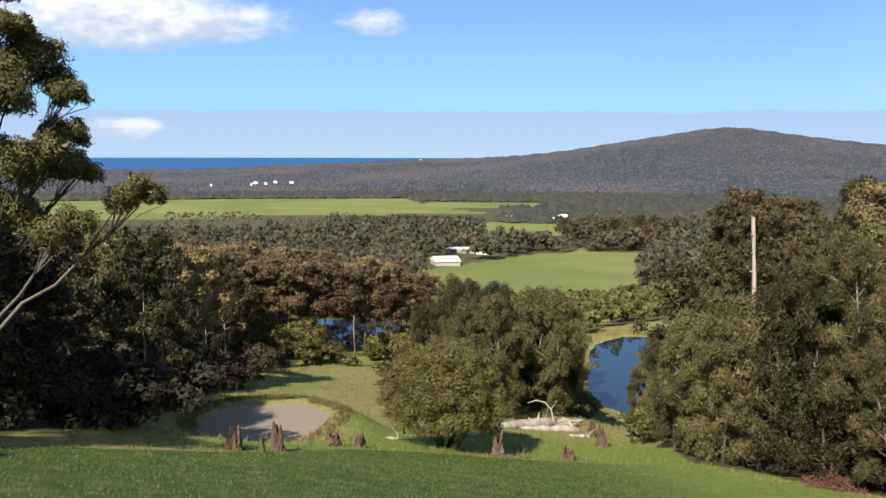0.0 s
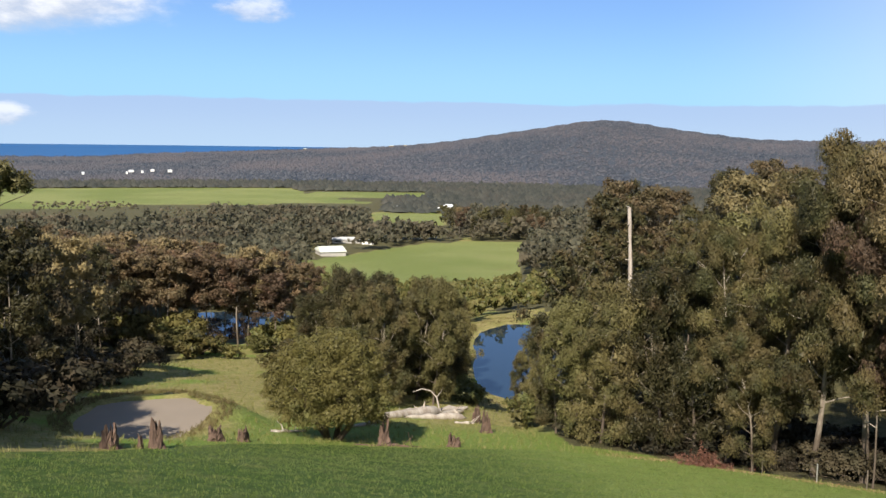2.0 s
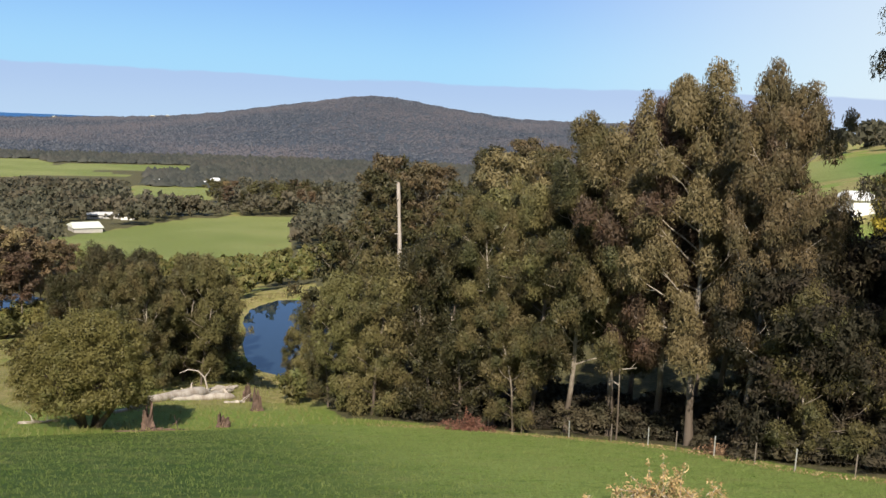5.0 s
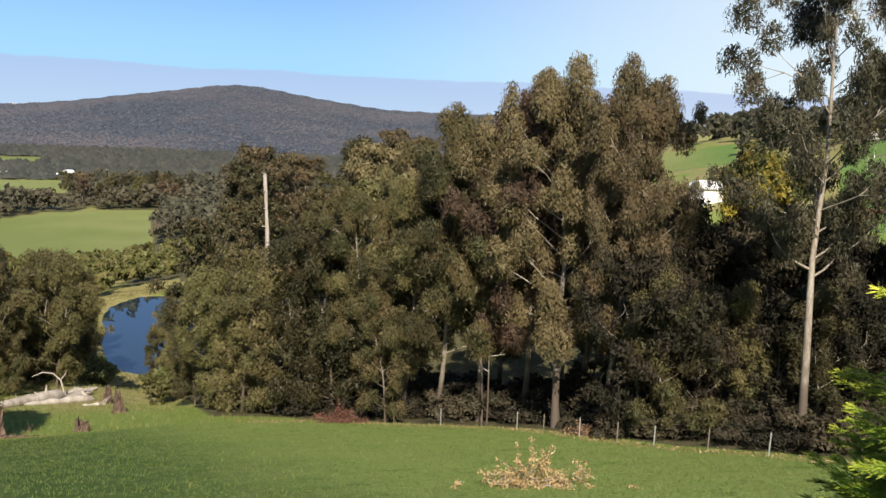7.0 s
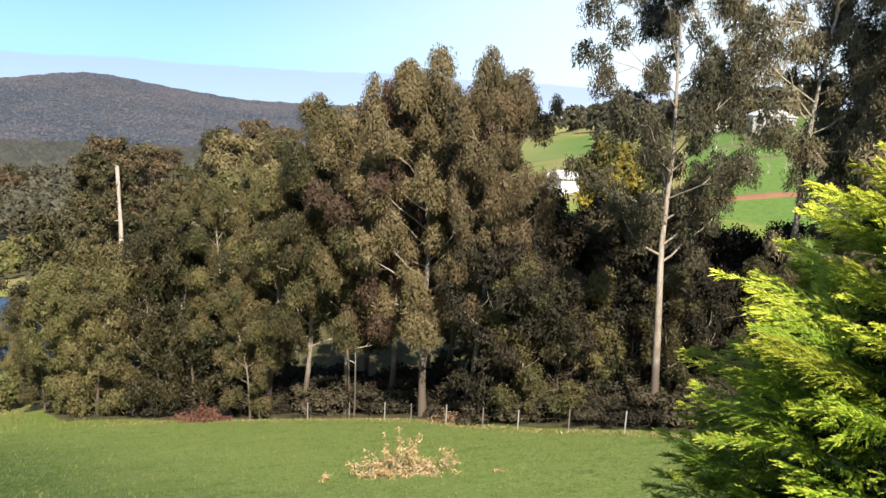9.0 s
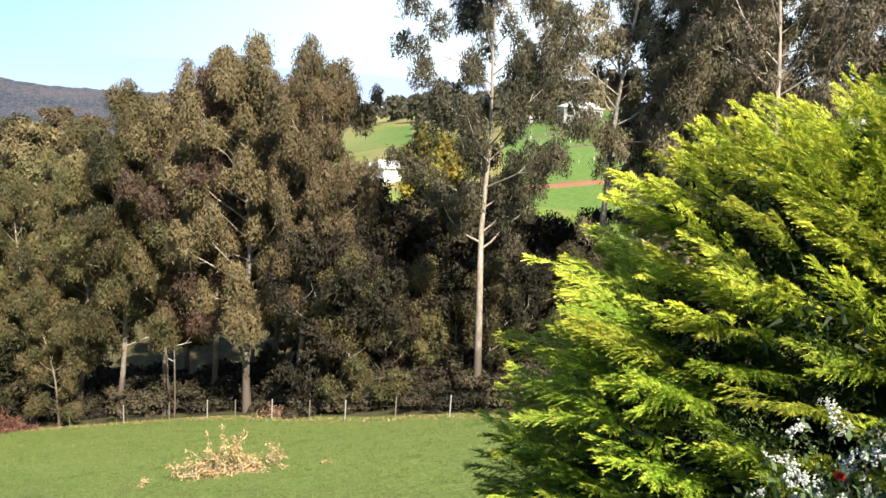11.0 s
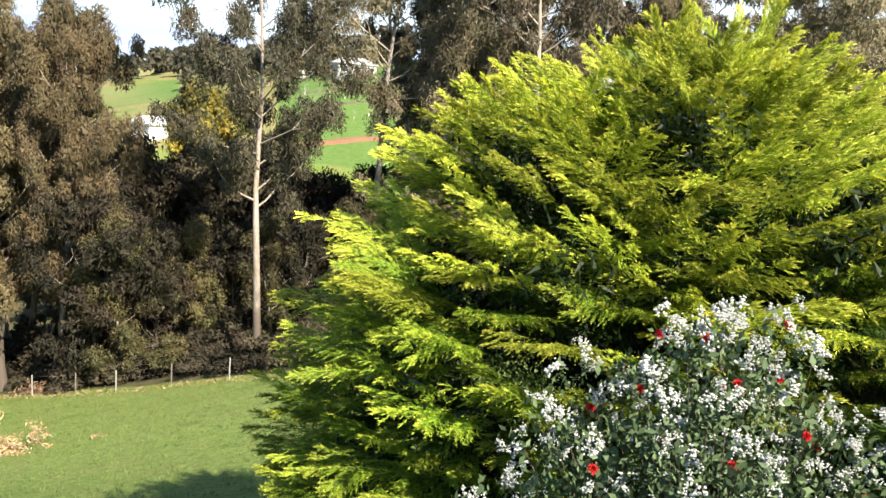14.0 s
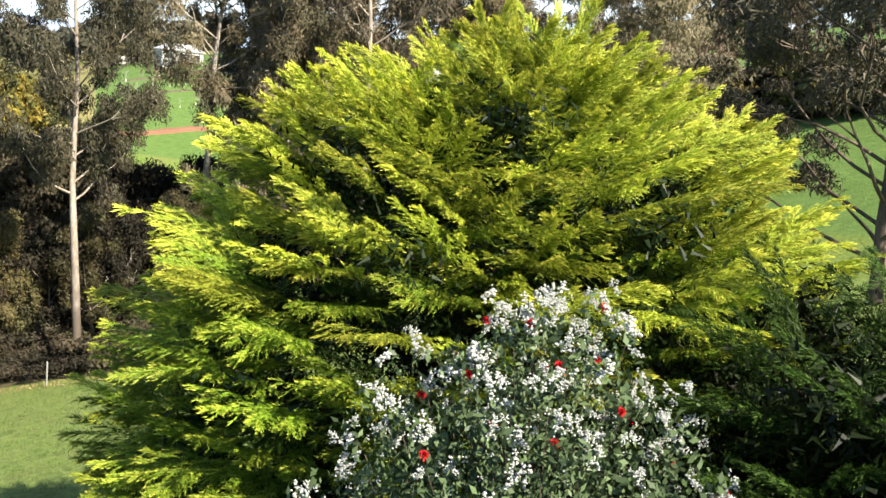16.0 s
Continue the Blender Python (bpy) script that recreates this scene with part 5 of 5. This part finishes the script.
def dead_limb(az, d, up, reach, seed):
    """A pale dead limb on a thin dead stem among the gums."""
    rng = np.random.default_rng(seed)
    ob = thing("dead_sapling", "thin dead gum with pale bare limbs", "dead tree", "dead gums among the trees", at=stand(az, d))
    stem = bent(rng, (0, 0, -0.2), (0.05, 0, 1), up, 0.07, 0.045, 6, 0.03)
    v, q = tubes([stem], 6)
    under("trunk", mesh_of("trunk", v, q, BARK_PALE), ob)
    for k, side in enumerate((-1, 1, -1)):
        limb = bent(rng, stem[-1 - k, :3], (side * math.cos(radians(az)), -side * math.sin(radians(az)), 0.25 + 0.3 * rng.random()), reach * (1 - 0.25 * k), 0.05, 0.014, 5, 0.16)
        v, q = tubes([limb, bent(rng, limb[3, :3], (side * 0.6, -0.3, 0.7), reach * 0.35, 0.025, 0.008, 3, 0.2)], 5)
        under("limb", mesh_of("limb", v, q, DEAD_WOOD, True), ob, "bleached bare limb")


dead_limb(34.9, 62.0, 6.6, 1.7, 1)
dead_limb(26.3, 68.5, 10.5, 1.6, 2)


# ---- buildings ----
def building(name, label, az, d, size, wall_mat, roof_mat, turn=0.0, roof_h=1.6, windows=3, base=None, hip=0.25):
    x, y = spot(az, d)
    z = float(height(x, y)) if base is None else base
    w, dp, h = size
    ob = thing(name, label, "building", at=pose(x, y, z, 0, 0, -az + turn))
    bm = bmesh.new()
    box(bm, (-w / 2, -dp / 2, -1.5), (w / 2, dp / 2, h))
    part("wall", bm, wall_mat, ob)
    bm = bmesh.new()
    e = 0.5
    lo = [bm.verts.new(c) for c in ((-w / 2 - e, -dp / 2 - e, h + 0.01), (w / 2 + e, -dp / 2 - e, h + 0.01), (w / 2 + e, dp / 2 + e, h + 0.01), (-w / 2 - e, dp / 2 + e, h + 0.01))]
    lip = [bm.verts.new(v.co + Vector((0, 0, 0.18))) for v in lo]
    ridge = [bm.verts.new((-w / 2 + w * hip, 0, h + roof_h)), bm.verts.new((w / 2 - w * hip, 0, h + roof_h))]
    bm.faces.new(lo[::-1])
    for i in range(4):
        bm.faces.new((lo[i], lo[(i + 1) % 4], lip[(i + 1) % 4], lip[i]))
    bm.faces.new((lip[0], lip[1], ridge[1], ridge[0]))
    bm.faces.new((lip[2], lip[3], ridge[0], ridge[1]))
    bm.faces.new((lip[1], lip[2], ridge[1]))
    bm.faces.new((lip[3], lip[0], ridge[0]))
    part("roof", bm, roof_mat, ob)
    for i in range(windows):
        c = -w / 2 + w * (i + 0.5) / windows
        half, y0, lo_z, hi_z = w * 0.28 / windows, -dp / 2, h * 0.38, h * 0.82
        bm = bmesh.new()
        for q0, q1 in (((c - half, lo_z), (c - half + 0.09, hi_z)), ((c + half - 0.09, lo_z), (c + half, hi_z)), ((c - half + 0.09, lo_z), (c + half - 0.09, lo_z + 0.09)), ((c - half + 0.09, hi_z - 0.09), (c + half - 0.09, hi_z))):
            box(bm, (q0[0], y0 - 0.07, q0[1]), (q1[0], y0 + 0.05, q1[1]))
        window = part("window", bm, WHITE_WALL, ob, "white-framed window")
        bm = bmesh.new()
        box(bm, (c - half + 0.09, y0 - 0.03, lo_z + 0.09), (c + half - 0.09, y0 + 0.04, hi_z - 0.09))
        part("pane", bm, DARK_GLASS, window, "dark glass pane")
    return ob


building("farm_shed", "large pale farm shed beside a paddock", 0.15, 438, (12.5, 14, 2.4), HOUSE_WALL, ROOF_GREEN, 12, 2.2, 0, hip=0.0)
building("long_shed", "long low farm building among trees", 1.4, 505, (20, 8, 2.2), HOUSE_WALL, HOUSE_ROOF, 0, 1.2, 3)
building("farm_shed", "small white shed among trees", 2.6, 500, (7, 6, 4.2), WHITE_WALL, ROOF, 0, 1.2, 0)
building("farmhouse", "white farmhouse beyond a small paddock", 4.4, 800, (11, 8, 3.2), WHITE_WALL, ROOF, 10, 1.6, 3)
building("farmhouse", "white farmhouse with outbuildings beyond a paddock", 7.9, 800, (10, 8, 5.0), WHITE_WALL, ROOF, 0, 2.0, 3)
building("farmhouse", "low white house beside the paddock", 7.3, 790, (7, 6, 3.0), WHITE_WALL, ROOF, 0, 1.5, 2)
for az, d, w in ((-12.15, 1500, 8), (-10.9, 1520, 6), (-9.86, 1490, 7), (-11.5, 1470, 4), (-12.4, 1450, 3), (-14.9, 1440, 3.5)):
    x, y = spot(az, d)
    building("hillside_house", "white house high on the forested hill", az, d, (w, 7, 1.4), WHITE_WALL, ROOF, 0, 1.3, 0, float(height(x, y)) + 5)
for az, d, w in ((-1.47, 2380, 8), (4.1, 2400, 13), (5.0, 2400, 8)):
    x, y = spot(az, d)
    building("ridge_house", "pale house on the ridge of the hill", az, d, (w, 7, 2.0), RUST_POST, ROOF_GREEN, 0, 1.2, 0, float(height(x, y)) + 3)
building("hill_house", "white house with a pale hipped roof above the orchard", 60.2, 285, (12.5, 9, 4.0), HOUSE_WALL, HOUSE_ROOF, 15, 2.2, 3)
building("hill_house", "low house with a white roof on the hill", 56.8, 330, (12, 8, 1.6), HOUSE_WALL, HOUSE_ROOF, 0, 1.4, 3)
building("hill_house", "house with a white roof behind trees", 76.4, 210, (13, 9, 3.4), HOUSE_WALL, HOUSE_ROOF, 0, 1.8, 3)
building("garden_shed", "small white shed with a gabled end", 47.9, 186, (5.0, 6, 2.8), WHITE_WALL, ROOF, 35, 1.6, 0, hip=0.0)


for i in range(16):
    plant("gum_tree", "gum tree on the hill behind the houses", "tree", wood_gum[i % 4], stand(53.6 + 0.72 * i, 318 + 26 * math.sin(i * 2.3), i * 64, 0.40 + 0.10 * math.sin(i * 1.9), 0.2, 1.25), "gums behind the hill houses")
# a plain unseen house behind the viewer, added so its roof shades the dark cypress
bm = bmesh.new()
box(bm, (-3.0, -17.4, -3.0), (9.0, -8.0, 8.4), 0.05)
house_wall = new("house_wall", bpy.data.meshes.new("house_wall"))
bm.to_mesh(house_wall.data)
bm.free()
house_wall.data.materials.append(WHITE_WALL)
tagged(house_wall, "plain white wall of the house behind the garden", "wall", kind="structure")
bm = bmesh.new()
box(bm, (-3.6, -18.0, 8.404), (9.6, -7.4, 8.6), 0.02)
for v in [v for v in bm.verts if v.co.z > 8.5]:
    v.co = Vector((3.0 + (v.co.x - 3.0) * 0.45, -12.7 + (v.co.y + 12.7) * 0.12, 10.4))
house_roof = new("house_roof", bpy.data.meshes.new("house_roof"))
bm.to_mesh(house_roof.data)
bm.free()
house_roof.data.materials.append(ROOF)
tagged(house_roof, "pale metal hipped roof of the house behind the garden", "roof", kind="structure")


# ---- grass ----
def tufts(name, label, places, tall_m, blades, mat, seed):
    rng = np.random.default_rng(seed)
    p = np.repeat(places, blades, 0) + rng.normal(size=(len(places) * blades, 3)) * [0.06, 0.06, 0]
    a = rng.random(len(p)) * 2 * np.pi
    w = np.stack([np.cos(a), np.sin(a), 0 * a], -1) * 0.012 * (tall_m / 0.1) ** 0.5
    tip = p + np.stack([rng.normal(size=len(p)) * 0.35, rng.normal(size=len(p)) * 0.35, 0.7 + 0.6 * rng.random(len(p))], -1) * tall_m
    v = np.stack([p - w, tip, p + w], 1).reshape(-1, 3)
    tagged(new(name, mesh_of(name, v, np.arange(len(v)).reshape(-1, 3), mat)), label, "grass", kind="stuff")


LAWN_BLADE = leafy("paddock grass blades", (0.060, 0.105, 0.018), (0.155, 0.205, 0.050), (0.24, 0.23, 0.09), 0.2, 0.3)
DRY_BLADE = leafy("long dry grass blades", (0.15, 0.15, 0.05), (0.32, 0.27, 0.13), (0.20, 0.22, 0.06), 0.3, 0.3)
rng = np.random.default_rng(23)
p = scatter(rng, 60000, -30, 58, 19, 76, lambda x, y: lawn_side(x, y) > 0)
tufts("lawn_grass", "short green paddock grass", p[:30000], 0.11, 3, LAWN_BLADE, 1)
p = scatter(rng, 16000, -24, 30, 44, 150, lambda x, y: (lawn_side(x, y) < 0.3) & (wood_side(x, y) < 1) & clear_of_water(x, y))
p = np.concatenate([p, scatter(rng, 5000, -28, 58, 40, 80, lambda x, y: np.abs(lawn_side(x, y)) < 0.6)])
tufts("long_grass", "long tufted dry grass below the paddock", p, 0.32, 4, DRY_BLADE, 2)


p = scatter(rng, 60000, 18, 60, 38, 80, lambda x, y: (np.abs(lawn_side(x, y) + 0.5) < 1.1) & (x > 14))[:7000]
a, s = rng.random(len(p)) * 6.28, 0.05 + 0.07 * rng.random(len(p))
w = np.stack([np.cos(a), np.sin(a), 0.3 * rng.normal(size=len(p))], -1) * s[:, None]
u = np.stack([-np.sin(a), np.cos(a), 0.5 * rng.normal(size=len(p))], -1) * s[:, None] * 0.35
p = p + [0, 0, 0.04]
v = np.stack([p - u, p + w, p + u], 1).reshape(-1, 3)
tagged(new("leaf_litter", mesh_of("leaf_litter", v, np.arange(len(v)).reshape(-1, 3), DRY_LEAF)), "fallen dry leaves along the fence", "leaf litter", kind="stuff")


# ---- orchard on the hill ----
def sapling():
    rng = np.random.default_rng(8)
    v, q = tubes([bent(rng, (0, 0, -0.1), (0, 0, 1), 0.8, 0.085, 0.08, 3, 0.01)], 8)
    guard = mesh_of("tree_guard", v, q, WHITE_WALL)
    stem = bent(rng, (0, 0, 0), (0, 0, 1), 2.3, 0.05, 0.02, 5, 0.05)
    paths = [stem] + [bent(rng, stem[2 + i % 3, :3], (math.cos(i * 2.4), math.sin(i * 2.4), 1.0), 1.1, 0.02, 0.008, 4, 0.12) for i in range(9)]
    v, q = tubes(paths, 5)
    return guard, mesh_of("bare_stem", v, q, DEAD_WOOD)


guard_me, stem_me = sapling()
for k in range(3):
    for i in range(8):
        az, d = 56.6 + 0.95 * i + 0.3 * k, 182 + 26 * k + 2.0 * i
        plant("orchard_sapling", "bare young fruit tree in a white guard", "sapling", (guard_me, stem_me), stand(az, d, i * 40.0, 1.0 + 0.2 * math.sin(i * 3 + k)), "orchard saplings on the hill", ("tree_guard", "bare_stem"))


def strip(name, label, category, mat, az0, d0, az1, d1, wide, lift, steps=24, seed=0):
    """A low ragged bank along the ground."""
    rng = np.random.default_rng(seed)
    f = np.linspace(0, 1, steps)
    (x0, y0), (x1, y1) = spot(az0, d0), spot(az1, d1)
    x, y = x0 + (x1 - x0) * f, y0 + (y1 - y0) * f
    nx, ny = -(y1 - y0), x1 - x0
    s = math.hypot(nx, ny)
    rows = []
    for o, h in ((-0.5, -0.2), (-0.25, 0.8), (0.1, 1.0), (0.5, -0.2)):
        w = wide * (0.8 + 0.5 * rng.random(steps)) * o
        px, py = x + nx / s * w, y + ny / s * w
        rows.append(np.stack([px, py, height(px, py) + lift * h * (0.7 + 0.5 * rng.random(steps))], -1))
    v = np.concatenate(rows)
    q = [(r * steps + i, r * steps + i + 1, (r + 1) * steps + i + 1, (r + 1) * steps + i) for r in range(3) for i in range(steps - 1)]
    tagged(new(name, mesh_of(name, v, q, mat, True)), label, category, kind="structure")


strip("earth_bank", "cut bank of bare red earth below the orchard", "bank", EARTH, 56.4, 170, 62.5, 172, 3.2, 0.5, seed=1)
strip("earth_bank", "low mown bank across the orchard", "bank", BARK_DARK, 57.0, 205, 64.0, 212, 1.2, 0.3, seed=2)
strip("earth_bank", "low mown bank higher in the orchard", "bank", BARK_DARK, 57.0, 235, 64.0, 242, 1.2, 0.3, seed=3)

# reeds round the ponds
rng = np.random.default_rng(29)
near = np.concatenate([scatter(rng, 9000, -18, -5, 60, 84, lambda x, y: np.abs(pond_reach(x, y, PONDS[0]) - 1.2) < 0.16),
                       scatter(rng, 14000, 6, 22, 110, 190, lambda x, y: np.abs(pond_reach(x, y, PONDS[1]) - 1.16) < 0.12)])
tufts("reeds", "tan reeds along the pond banks", near, 0.30, 4, DRY_BLADE, 3)
